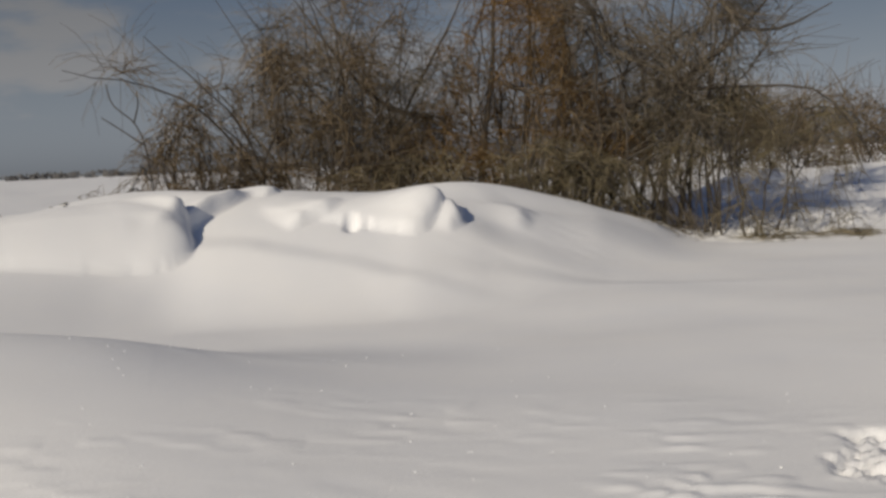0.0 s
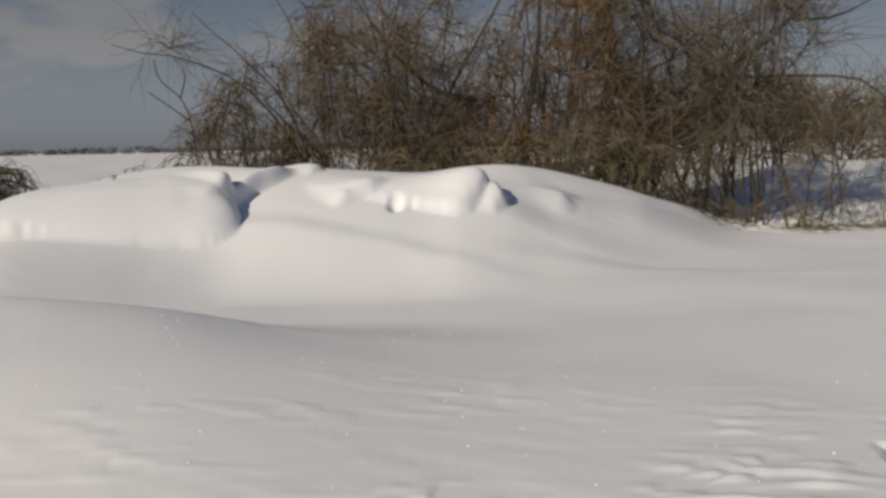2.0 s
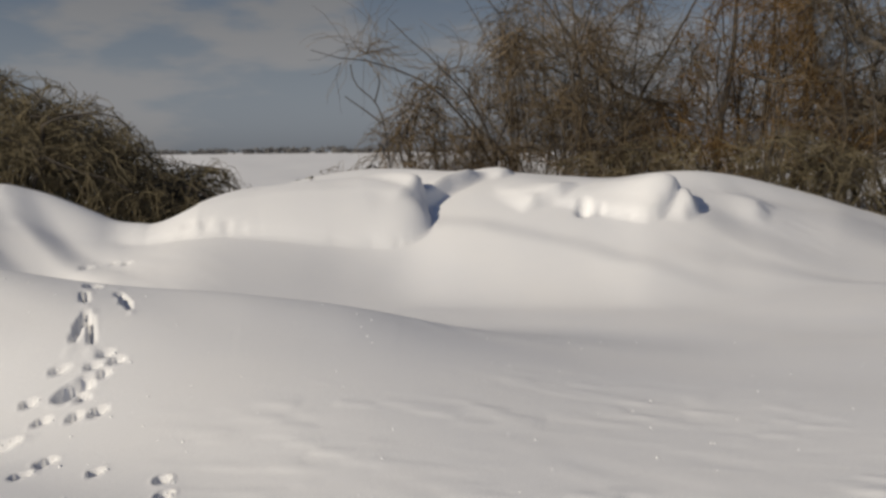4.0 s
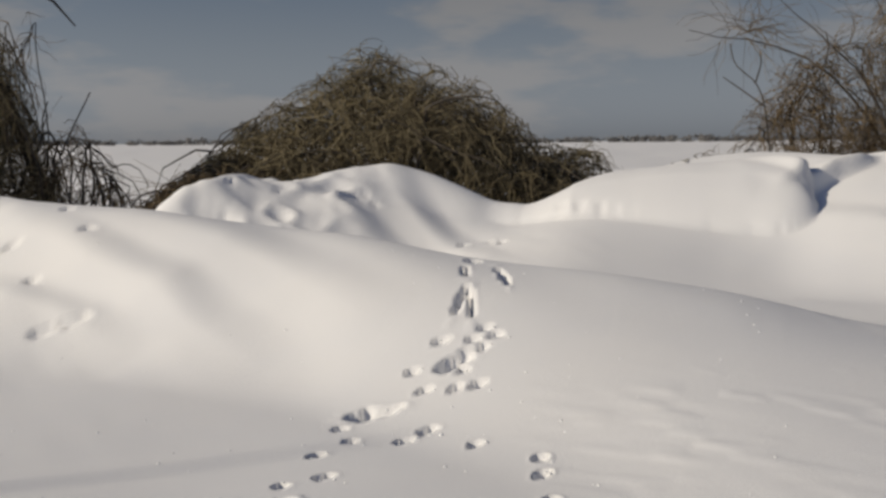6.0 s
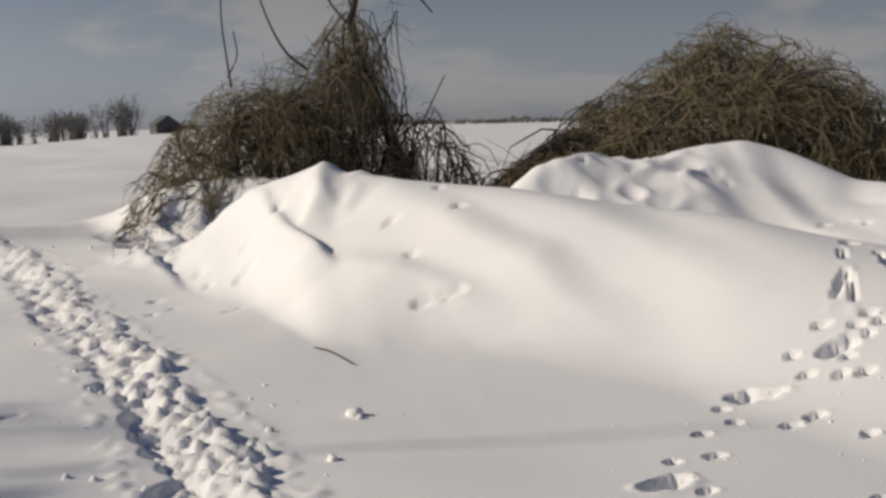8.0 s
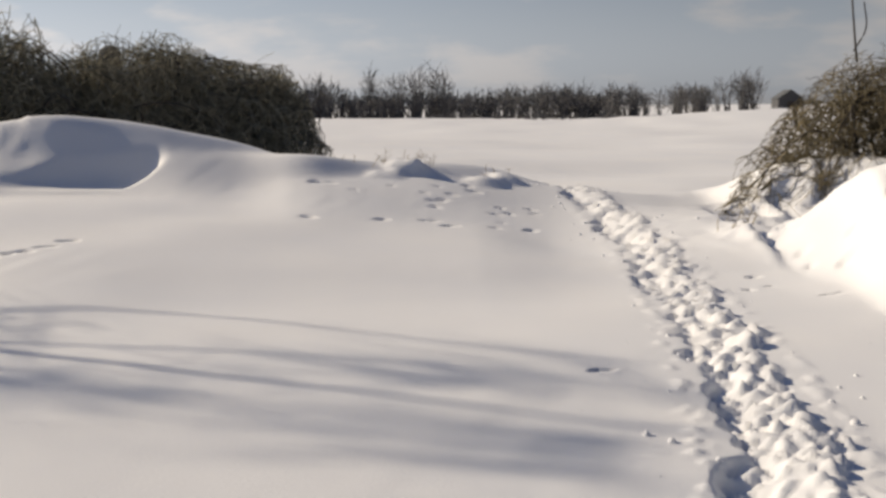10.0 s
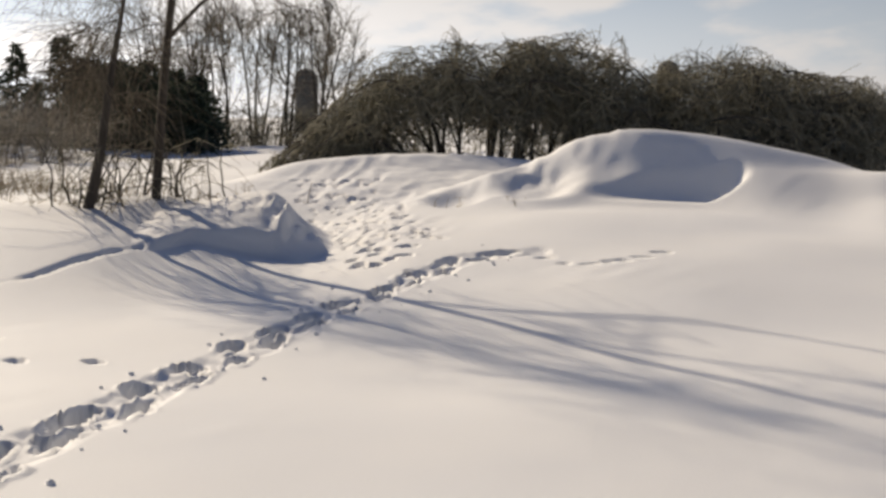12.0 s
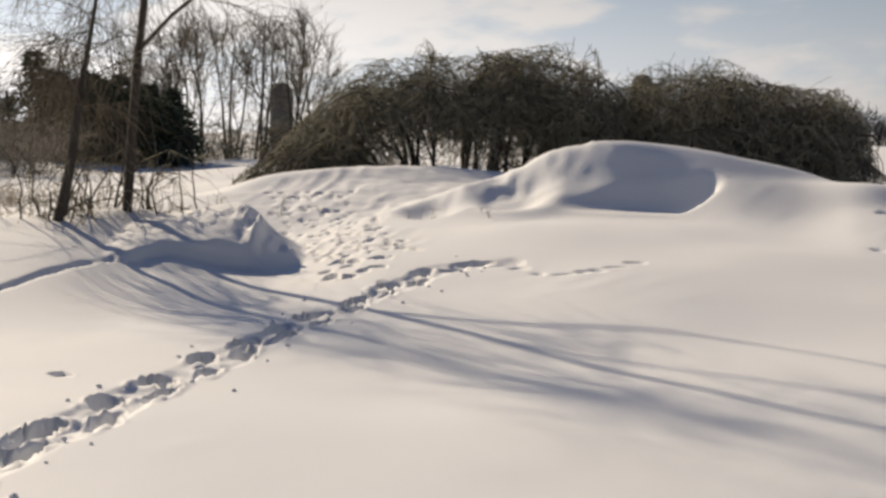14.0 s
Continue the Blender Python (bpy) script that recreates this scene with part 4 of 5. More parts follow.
def conifer(name, label, x, y, height, half, seed, sparse=1.0, column=False):
    """An evergreen: a trunk with whorls of drooping boughs that carry needle sprays."""
    rng = np.random.default_rng(seed)
    ob = thing(name, label, "conifer", pose(x, y, ground_at(x, y) - 0.2))
    rods("trunk", shape([(0, 0, 0), (0, 0, height * 0.5), (0, 0, height)], 8), 0.1, 0.02, BARK, ob, sides=7)
    n = int(150 * sparse * (1.6 if column else 1))
    f = rng.uniform(0.04, 1.0, n)
    a = rng.uniform(0, 2 * np.pi, n)
    if column:
        ln = half * np.where(f > 0.8, np.sqrt(np.clip(1 - ((f - 0.8) / 0.2) ** 2, 0.02, 1)), 1.0) * rng.uniform(0.8, 1.05, n)
        rise = 0.9
    else:
        ln = half * (1.03 - f) ** 0.8 * rng.uniform(0.55, 1.1, n)
        rise = 0.15
    st = np.stack([f * 0, f * 0, f * height * (0.97 if column else 1)], -1)
    dr = np.stack([np.cos(a), np.sin(a), np.full(n, rise)], -1)
    boughs = strands(st, dr, ln * (1.2 if column else 1), 0.08, 0.08, 6, rng)
    k = n * 7
    pick, ix = rng.integers(0, n, k), rng.integers(1, 6, k)
    d = boughs[pick, ix] - boughs[pick, ix - 1]
    d /= np.linalg.norm(d, axis=1, keepdims=True) + 1e-9
    sprays = strands(boughs[pick, ix], d + rng.normal(0, 0.7, (k, 3)), rng.uniform(0.18, 0.45, k), 0.1, 0.1, 3, rng)
    tagged(join_rods("crown", [(boughs, 0.03, 0.01), (sprays, 0.055, 0.018)], NEEDLES, ob), kind="stuff")
    return ob


def far_woods(name, label, pts, seed, per=26, stem=0.12, mat=None):
    """A distant belt of bare trees. pts: x, y, foot, height and half width of each tree."""
    rng = np.random.default_rng(seed)
    sets = []
    for x, y, z, hh, half in pts:
        m = per // 4
        st = np.stack([x + rng.normal(0, half * 0.15, m), y + rng.normal(0, half * 0.15, m), np.full(m, z)], -1)
        dr = np.stack([rng.normal(0, 0.5 * half / hh, m), rng.normal(0, 0.5 * half / hh, m), np.ones(m)], -1)
        sets.append(strands(st, dr, hh * rng.uniform(0.6, 0.95, m), 0.0, 0.12, 3, rng))
        # the round crown
        m = per - m
        d = rng.normal(0, 1, (m, 3))
        d /= np.linalg.norm(d, axis=1, keepdims=True)
        d *= rng.uniform(0.3, 0.85, m)[:, None]
        st = np.array([x, y, z + hh * 0.58]) + d * np.array([half, half, hh * 0.4])
        sets.append(strands(st, d + np.array([0, 0, 0.35]) + rng.normal(0, 0.3, (m, 3)), hh * rng.uniform(0.1, 0.28, m), 0.0, 0.2, 3, rng))
    ob = join_rods(name, [(np.concatenate(sets), stem, stem * 0.35)], mat or HAZY_WOOD, None)
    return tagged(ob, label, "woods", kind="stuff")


def silo(name, label, x, y, radius, height):
    ob = thing(name, label, "silo", pose(x, y, ground_at(x, y) - 0.3))
    bm = bmesh.new()
    rings = []
    steps = [(0, radius), (height - radius * 0.9, radius)] + [(height - radius * 0.9 * (1 - math.sin(a)), radius * math.cos(a)) for a in (0.3, 0.6, 0.9, 1.2, 1.45)]
    for z, rr in steps:
        rings.append([bm.verts.new((rr * math.cos(k * math.pi / 14), rr * math.sin(k * math.pi / 14), z)) for k in range(28)])
    for lo, hi in zip(rings[:2], rings[1:2]):
        for k in range(28):
            bm.faces.new((lo[k], lo[(k + 1) % 28], hi[(k + 1) % 28], hi[k]))
    me = bpy.data.meshes.new("body")
    cap = bmesh.new()
    crown = [[cap.verts.new(v.co) for v in ring] for ring in rings[1:]]
    for lo, hi in zip(crown, crown[1:]):
        for k in range(28):
            cap.faces.new((lo[k], lo[(k + 1) % 28], hi[(k + 1) % 28], hi[k]))
    cap.faces.new(crown[-1])
    for ring in rings[2:]:
        for vert in ring:
            bm.verts.remove(vert)
    bm.to_mesh(me)
    bm.free()
    top = bpy.data.meshes.new("dome")
    cap.to_mesh(top)
    cap.free()
    for nm, data in (("body", me), ("dome", top)):
        data.materials.append(CONCRETE)
        data.polygons.foreach_set("use_smooth", np.ones(len(data.polygons), dtype=bool))
        new(nm, data).parent = ob
    for k in range(8):
        z = height * (0.08 + 0.1 * k)
        ring = [(radius * 1.01 * math.cos(a), radius * 1.01 * math.sin(a), z) for a in np.linspace(0, 2 * math.pi, 25)]
        rods("hoop", np.array(ring)[None], 0.04, 0.04, BARK, ob)
    return ob


def barn(name, label, x, y, width, depth, eaves, ridge, turn):
    """A gabled barn seen far off: walls, roof, door and a small window."""
    ob = thing(name, label, "barn", pose(x, y, ground_at(x, y) - 0.1, 0, 0, turn))
    w, d = width / 2, depth / 2
    v = [(-w, -d, 0), (w, -d, 0), (w, d, 0), (-w, d, 0), (-w, -d, eaves), (w, -d, eaves), (w, d, eaves), (-w, d, eaves), (0, -d, ridge), (0, d, ridge)]
    mesh_object("wall", v, [(0, 1, 5, 8, 4), (2, 3, 7, 9, 6), (1, 2, 6, 5), (3, 0, 4, 7)], BARN_BOARDS, ob, False)
    o, t = 0.4, 0.15
    sl = (ridge - eaves) / w
    for sgn in (-1, 1):
        e = (sgn * (w + o), eaves - o * sl + 0.05)
        q = [(e[0], -d - o, e[1]), (0, -d - o, ridge + 0.05), (0, d + o, ridge + 0.05), (e[0], d + o, e[1])]
        q += [(a, b, c + t) for a, b, c in q]
        mesh_object("roof", q, [(0, 1, 2, 3), (7, 6, 5, 4), (0, 4, 5, 1), (1, 5, 6, 2), (2, 6, 7, 3), (3, 7, 4, 0)], ROOF, ob, False)
    mesh_object("door", [(-1.2, -d - 0.06, 0), (1.2, -d - 0.06, 0), (1.2, -d - 0.06, 2.6), (-1.2, -d - 0.06, 2.6), (-1.2, -d, 0), (1.2, -d, 0), (1.2, -d, 2.6), (-1.2, -d, 2.6)],
                [(0, 1, 2, 3), (0, 4, 5, 1), (1, 5, 6, 2), (2, 6, 7, 3), (3, 7, 4, 0)], BARK, ob, False)
    return ob


def weed(name, label, x, y, n, height, seed, mat=None, spread=0.25, group=""):
    """A tuft of dry stalks that stand out of the snow."""
    rng = np.random.default_rng(seed)
    z = ground_at(x, y)
    ob = thing(name, label, "weed", pose(x, y, z), group)
    st = np.stack([rng.normal(0, spread, n), rng.normal(0, spread, n), np.full(n, -0.08)], -1)
    dr = np.stack([rng.normal(0, 0.35, n), rng.normal(0, 0.35, n), np.ones(n)], -1)
    sl = strands(st, dr, height * rng.uniform(0.4, 1.0, n), 0.08, 0.12, 5, rng)
    m = n * 3
    pick, ix = rng.integers(0, n, m), rng.integers(2, 5, m)
    side = strands(sl[pick, ix], np.stack([rng.normal(0, 1, m), rng.normal(0, 1, m), rng.uniform(0.1, 1, m)], -1), height * rng.uniform(0.12, 0.35, m), 0.12, 0.15, 4, rng)
    tagged(join_rods("foliage", [(sl, 0.006, 0.003), (side, 0.004, 0.002)], mat or STRAW, ob), kind="stuff")
    return ob


# ---- the hedgerow: bushes and trees ----
arching_shrub("dome_bush", "rounded mound of brown tangled vines behind a drift", 33.35, 17.6,
              [(-3.7, 0.5), (-3.1, 0.95), (-2.6, 1.35), (-2.25, 1.75), (-1.7, 2.1), (-1.2, 2.42), (-0.8, 2.66), (-0.45, 2.9), (-0.15, 3.0), (0.2, 2.85), (0.7, 2.76), (1.17, 2.6), (1.6, 2.32), (2.02, 1.92),
               (2.36, 1.55), (2.8, 1.42), (3.4, 1.34), (3.8, 0.85)], 2.1, 50, 10500, 11, TWIG_OLIVE, bare=0.12, skirt=0.3, hang=0.25, thick=0.0062, clumps=0.3, core=5200)
arching_shrub("dome_bush", "dark arching shrub with many bare stems", 105.4, 22.0,
              [(-3.7, 0.7), (-3.2, 1.05), (-2.71, 1.5), (-2.17, 2.1), (-1.63, 2.72), (-1.1, 2.84), (-0.42, 2.9), (-0.3, 3.16), (-0.19, 3.3), (-0.05, 3.16), (0.08, 2.9), (0.62, 2.92),
               (1.58, 3.06), (2.32, 3.18), (2.74, 3.3), (3.06, 3.06), (3.25, 2.55), (3.63, 2.15), (4.0, 1.6), (4.3, 1.0)], 1.7, 54, 15000, 12, TWIG_DARK, joints=4, bare=0.52, skirt=0.1, reach=1.5, cane_r=(0.02, 0.06), clumps=0.4, thick=0.0085, core=4200, core_low=0.5)
arching_shrub("low_bush", "dark low brush at the foot of an arching shrub", 110.6, 21.6, [(-1.7, 0.5), (-1.2, 0.9), (-0.5, 1.3), (0.2, 1.35), (0.8, 1.1), (1.4, 0.6)], 0.9, 16, 2200, 19, TWIG_DARK, bare=0.2, skirt=0.3, reach=0.8)
arching_shrub("low_bush", "low dark twigs along the foot of an arching shrub", 105.0, 20.6, [(-3.2, 0.6), (-2.0, 0.95), (-0.8, 0.85), (0.5, 1.0), (1.8, 0.9), (3.2, 0.7)], 0.5, 20, 1600, 27, TWIG_DARK, bare=0.2, reach=0.8)
arching_shrub("dome_bush", "dark rounded shrub of hanging twigs behind a drift", 91.14, 22.7,
              [(-3.3, 1.2), (-2.9, 1.65), (-2.57, 2.1), (-2.12, 2.46), (-1.55, 2.8), (-0.43, 2.96), (0.23, 2.78), (0.79, 2.42), (1.46, 2.3), (2.1, 2.3), (2.42, 1.85), (2.64, 1.35), (2.85, 0.7)],
              1.9, 46, 11000, 13, TWIG_DARK, joints=4, bare=0.25, skirt=0.3, hang=0.22, clumps=0.3, thick=0.008, core=3800, core_low=0.1)
arching_shrub("weeping_bush", "small weeping bush of bare brown twigs", 48.6, 16.4, [(-0.8, 0.9), (-0.56, 1.3), (-0.31, 1.62), (0.01, 1.82), (0.33, 1.62), (0.55, 1.3), (0.85, 0.8)],
              0.55, 14, 420, 14, TWIG_BROWN, bare=0.45, skirt=0.8, reach=0.7, hang=0.45, curl=0.2, thick=0.006, cane_r=(0.012, 0.025))
hanging_bush("low_bush", "low brown twigs half buried by a drift", 43.5, 16.0, [(-0.8, 0.5), (-0.3, 1.0), (0.3, 1.25), (0.9, 1.1), (1.3, 0.7)], 0.6, 500, 24, TWIG_BROWN, stems=6)
# the tree smothered in vines, with its leaning trunk and bare whips
arching_shrub("vine_tree", "leaning tree draped in hanging brown vines", 54.2, 16.8,
              [(-2.6, 0.8), (-2.25, 1.3), (-1.75, 1.85), (-1.15, 2.3), (-0.5, 2.52), (-0.1, 2.62), (0.2, 3.0), (0.5, 3.5), (0.8, 3.3), (1.05, 2.4), (1.3, 1.6), (1.6, 0.9)],
              1.2, 26, 7500, 15, TWIG_OLIVE, bare=0.2, skirt=0.45, reach=0.9, hang=0.25, curl=0.3, category="tree", clumps=0.5, length=(0.3, 0.9), core=600,
              leaders=(([(1.4, 0, 0.2), (1.25, 0, 0.9), (0.95, 0.05, 1.8), (0.7, 0.1, 2.5), (0.55, 0, 3.2), (0.8, -0.1, 3.6), (1.3, -0.1, 3.66), (1.75, -0.1, 3.2)], 0.13),
                       ([(-0.1, 0, 2.4), (-0.45, -0.3, 2.7), (-0.75, -0.4, 3.4), (-0.85, -0.4, 4.2)], 0.022), ([(-1.2, -0.2, 2.15), (-1.25, -0.3, 2.6), (-1.3, -0.3, 3.2), (-1.25, -0.3, 4.0)], 0.018),
                       ([(-1.25, -0.2, 2.3), (-1.1, -0.3, 2.6), (-1.14, -0.3, 2.95)], 0.012), ([(0.55, 0, 3.0), (0.2, 0, 3.5), (0.15, 0, 4.3)], 0.022), ([(0.6, 0, 3.1), (0.5, 0, 3.7), (0.55, 0, 4.4)], 0.02),
                       ([(1.3, 0.2, 0.9), (1.6, 0.2, 1.6), (1.95, 0.2, 2.3)], 0.012),
                       ([(0.0, 0.1, 0.4), (0.2, 0.1, 1.3), (0.55, 0.1, 2.4)], 0.07), ([(-1.0, 0, 0.4), (-0.7, 0, 1.2), (-0.3, 0, 2.2)], 0.05)))
arching_shrub("vine_veil", "loose veil of thin vines hanging from a branch", 54.2, 16.7, [(0.2, 3.3), (0.5, 3.7), (0.9, 3.82), (1.4, 3.72), (1.75, 3.3), (2.05, 2.7)], 0.45, 6, 520, 20, TWIG_BROWN, bare=0.6, skirt=0.5,
              reach=0.4, hang=0.5, curl=0.3, thick=0.005, cane_r=(0.01, 0.016), category="vine", clumps=0.4)

# the thicket beyond the first drift
arching_shrub("thorn_bush", "low brown thorn bush with long bare branches", 12.6, 19.4,
              [(-1.6, 1.3), (-1.3, 1.5), (-0.95, 1.95), (-0.77, 2.3), (-0.37, 2.75), (0.11, 3.0), (0.46, 2.65), (0.9, 2.1), (1.4, 1.7), (2.0, 1.5)], 0.9, 24, 4200, 22, TWIG_BROWN, bare=0.15, skirt=0.2, reach=0.8, clumps=0.5, curl=0.4, thick=0.005, wave=0.08, cane_r=(0.01, 0.022),
              leaders=[(pts, 0.016) for pts in ([(-0.55, 0, 1.5), (-0.62, 0, 2.1), (-0.78, 0, 2.5), (-1.1, 0, 2.8), (-1.2, 0, 3.15)], [(-0.62, 0, 2.1), (-0.95, 0, 2.35), (-1.3, 0, 2.6)],
                                                [(-0.78, 0, 2.5), (-0.7, 0, 2.8), (-0.72, 0, 3.0)], [(0.2, 0, 2.5), (0.35, 0, 3.0), (0.3, 0, 3.3)], [(0.9, 0, 1.4), (1.1, 0, 2.2), (0.95, 0, 2.9)])])
for az, r, hh, sd, nt_, mt in ((6.0, 20.2, 4.8, 41, 900, TWIG_GREY), (5.0, 20, 5.6, 42, 1300, TWIG_BROWN), (2.6, 21.2, 5.8, 43, 1000, TWIG_GREY), (-5.2, 21.2, 5.8, 44, 1700, TWIG_BROWN), (-0.4, 21.6, 5.8, 46, 900, TWIG_BROWN)):
    x, y = polar(az, r)
    tree("thicket_tree", "bare many-stemmed tree in a brown thicket", x, y, hh, sd, trunks=5, limbs=7, twigs=nt_, mat=mt, clear=0.15, spread=0.6, radius=0.036, fan=0.12, base=0.5,
         droop=0.12, limb_len=0.3, branch_r=0.008, thick=0.005, crook=0.14, top=0.9, curl=2.0, group="thicket trees")
arching_shrub("tangled_bush", "tall tangle of brown twigs under bare trees", 5.6, 19.6,
              [(-2.4, 1.3), (-1.9, 1.7), (-1.6, 2.5), (-1.45, 3.3), (-1.15, 3.9), (-0.6, 4.3), (0.2, 4.5), (0.8, 4.0), (1.2, 3.1), (1.6, 2.0), (2.2, 1.4)], 1.0, 26, 7000, 16, TWIG_BROWN, bare=0.12, skirt=0.15,
              reach=0.7, wave=0.1, cane_r=(0.01, 0.026), curl=0.42, thick=0.005, clumps=0.6, hang=0.2)
arching_shrub("tangled_bush", "waist-high tangle of dark twigs under trees", -3.0, 19.0, [(-3.2, 1.3), (-1.6, 1.7), (-0.4, 1.9), (0.8, 2.0), (1.8, 1.7), (2.8, 1.2)], 0.9, 24, 3200, 26, TWIG_OLIVE, wave=0.08, curl=0.4, bare=0.15, skirt=0.3, reach=0.9)
arching_shrub("vine_curtain", "tree smothered in rust-brown hanging vines", -2.6, 20.0,
              [(-1.7, 1.8), (-1.3, 2.5), (-1.05, 3.3), (-0.6, 3.9), (-0.4, 4.8), (0.0, 5.8), (0.5, 6.2), (1.1, 6.0), (1.6, 4.8), (1.9, 3.5), (2.4, 2.6), (3.0, 1.8)], 1.1, 26, 8000, 17, TWIG_RUST, bare=0.12, skirt=0.3,
              reach=0.8, wave=0.1, hang=0.2, curl=0.42, category="tree", clumps=0.75, cane_r=(0.012, 0.03),
              leaders=(([(-1.8, 0, 0.9), (-1.7, 0, 1.6), (-1.4, 0, 2.5), (-0.9, 0, 3.4), (-0.44, 0, 4.2), (0.0, 0, 5.2)], 0.05), ([(-0.9, 0, 2.4), (-1.6, 0, 2.6), (-2.2, 0, 3.1), (-2.8, 0, 3.9), (-3.4, 0, 4.8)], 0.06),
                       ([(-0.1, 0, 0.8), (0.0, 0, 2.0), (0.2, 0, 3.2), (0.3, 0, 4.6), (0.7, 0, 5.6)], 0.09), ([(0.4, -0.4, 1.05), (1.2, -0.6, 1.3), (2.0, -0.6, 1.4), (2.9, -0.5, 1.55), (3.6, -0.4, 1.9)], 0.06),
                       ([(0.3, 0, 3.0), (1.0, -0.2, 2.75), (1.9, -0.2, 2.8), (2.8, -0.2, 3.2), (3.6, -0.2, 3.9)], 0.05)))
arching_shrub("drooping_tree", "arching tree with grey-brown drooping twigs", -6.8, 20.4,
              [(-1.6, 3.4), (-1.0, 4.6), (-0.3, 5.3), (0.4, 5.2), (1.0, 4.6), (1.6, 3.6), (2.0, 2.6), (2.3, 1.6)], 1.1, 16, 4200, 28, TWIG_GREY, wave=0.1, bare=0.4, skirt=0.25, reach=0.9, hang=0.2, curl=0.34, category="tree", clumps=0.9, thick=0.005)
# the sprawling tree with its low limbs
arching_shrub("sprawling_tree", "sprawling tree with low bent limbs and drooping twigs", -13.5, 20.0,
              [(-2.8, 2.3), (-2.0, 2.5), (-1.2, 2.7), (-0.3, 3.0), (0.5, 3.4), (1.1, 3.2), (1.6, 2.75), (2.2, 2.4), (2.7, 1.8)], 1.0, 14, 3000, 18, TWIG_OLIVE, wave=0.08, bare=0.55, skirt=0.35, reach=1.2, hang=0.22, curl=0.32,
              category="tree", clumps=0.75, thick=0.005, cane_r=(0.012, 0.03),
              leaders=(([(-3.2, 0.2, 0.3), (-2.5, 0, 1.1), (-1.38, 0, 2.45), (-0.58, 0, 2.7), (0.22, 0, 3.2), (0.71, 0, 3.65), (1.2, 0, 4.2), (1.9, 0, 5.1)], 0.1),
                       ([(-2.6, 0, 2.2), (-1.9, 0, 2.3), (-1.4, 0, 2.45), (-0.58, 0, 2.7), (0.4, -0.1, 2.68), (1.35, -0.2, 2.66), (2.0, -0.2, 2.5), (2.5, -0.2, 1.9)], 0.06),
                       ([(-3.4, -0.3, 1.2), (-2.4, -0.4, 1.3), (-1.82, -0.4, 1.33), (-1.1, -0.4, 1.6), (0.0, -0.3, 2.2)], 0.07),
                       ([(0.71, 0, 3.65), (1.4, 0, 3.65), (2.2, 0, 4.0)], 0.035), ([(0.22, 0, 3.2), (0.3, 0, 3.8), (-0.1, 0, 4.6)], 0.03),
                       ([(-0.58, 0, 2.7), (-1.1, 0, 3.3), (-1.3, 0, 4.2)], 0.03), ([(1.2, 0, 4.2), (1.0, 0, 4.7), (1.2, 0, 5.4)], 0.03),
                       ([(0.46, 0, 1.9), (0.5, 0, 1.3), (0.65, 0, 0.5)], 0.035), ([(-2.0, 0, 1.6), (-1.9, 0, 1.0), (-1.7, 0, 0.3)], 0.045)))
arching_shrub("hanging_twigs", "thin grey twigs hanging from high limbs of a tree", -13.2, 20.3, [(-1.2, 3.6), (-0.3, 4.4), (0.6, 4.9), (1.4, 4.9), (2.0, 4.4), (2.4, 3.4)], 0.7, 8, 900, 29, TWIG_GREY, bare=0.65, skirt=0.35,
              reach=0.8, hang=0.25, curl=0.32, thick=0.0045, cane_r=(0.01, 0.02), category="tree", clumps=0.7)
x, y = polar(-12.2, 21.0)
tree("thicket_tree", "thin bare tree with fine upright twigs", x, y, 5.4, 45, trunks=4, limbs=9, twigs=2200, mat=TWIG_GREY, clear=0.25, spread=0.7, radius=0.045, fan=0.3, base=0.4, droop=0.06, limb_len=0.36, group="thicket trees")
for az, r, sd in ((-15.4, 27.5, 62), (-17.0, 28.5, 64), (-19.4, 29.0, 66), (-21.5, 29.5, 67)):
    x, y = polar(az, r)
    tree("far_shrub", "bare brown shrub at the edge of a snow field", x, y, 2.3, sd, trunks=6, limbs=6, twigs=600, mat=TWIG_BROWN, clear=0.1, category="bush", radius=0.03,
         fan=0.3, base=0.4, thick=0.008, group="far shrubs")

# the two slender trees and the brush at their feet
FORK = ((1.9, [(0, 0, 0), (-0.45, 0.35, 0.55), (-1.15, 0.9, 1.1), (-1.35, 1.05, 1.9), (-1.25, 0.95, 3.0)], 0.026), (2.6, [(0, 0, 0), (-0.35, 0.25, 0.6), (-0.7, 0.55, 1.5), (-0.75, 0.6, 2.6)], 0.022))
for az, r, hh, sd, ln, low, arms, rad, forks, tw in ((124.15, 12.9, 3.1, 31, (-0.155, 0.23), 0.42, 12, 0.07, (), 620), (120.9, 13.4, 7.2, 32, (-0.015, 0.025), 0.24, 18, 0.068, FORK, 950)):
    x, y = polar(az, r)
    tree("bare_tree", "tall slender bare tree standing in snow", x, y, hh, sd, lean=ln, limbs=arms, top=0.74, twigs=tw, mat=TWIG_GREY, radius=rad, droop=0.32, clear=low, spread=0.8,
         limb_r=0.13, branch_r=0.005, limb_len=0.26, thick=0.0032, crook=0.025, twig_len=(0.4, 1.2), curl=1.6, boughs=forks, group="slender trees")
for az, r, w, sd in ((124.4, 13.1, 0.4, 61), (122.3, 13.6, 0.6, 62), (119.2, 14.0, 0.4, 63)):
    bx, by = polar(az, r)
    tree("vine_brush", "bent bare vines tangled at a tree's foot", bx, by, 1.0 + w * 0.3, sd, trunks=9, limbs=2, twigs=24, mat=TWIG_DARK, clear=0.15, radius=0.016, fan=0.34, base=w * 0.5, limb_len=0.34, droop=0.35,
         thick=0.005, branch_r=0.005, crook=0.2, category="bush")

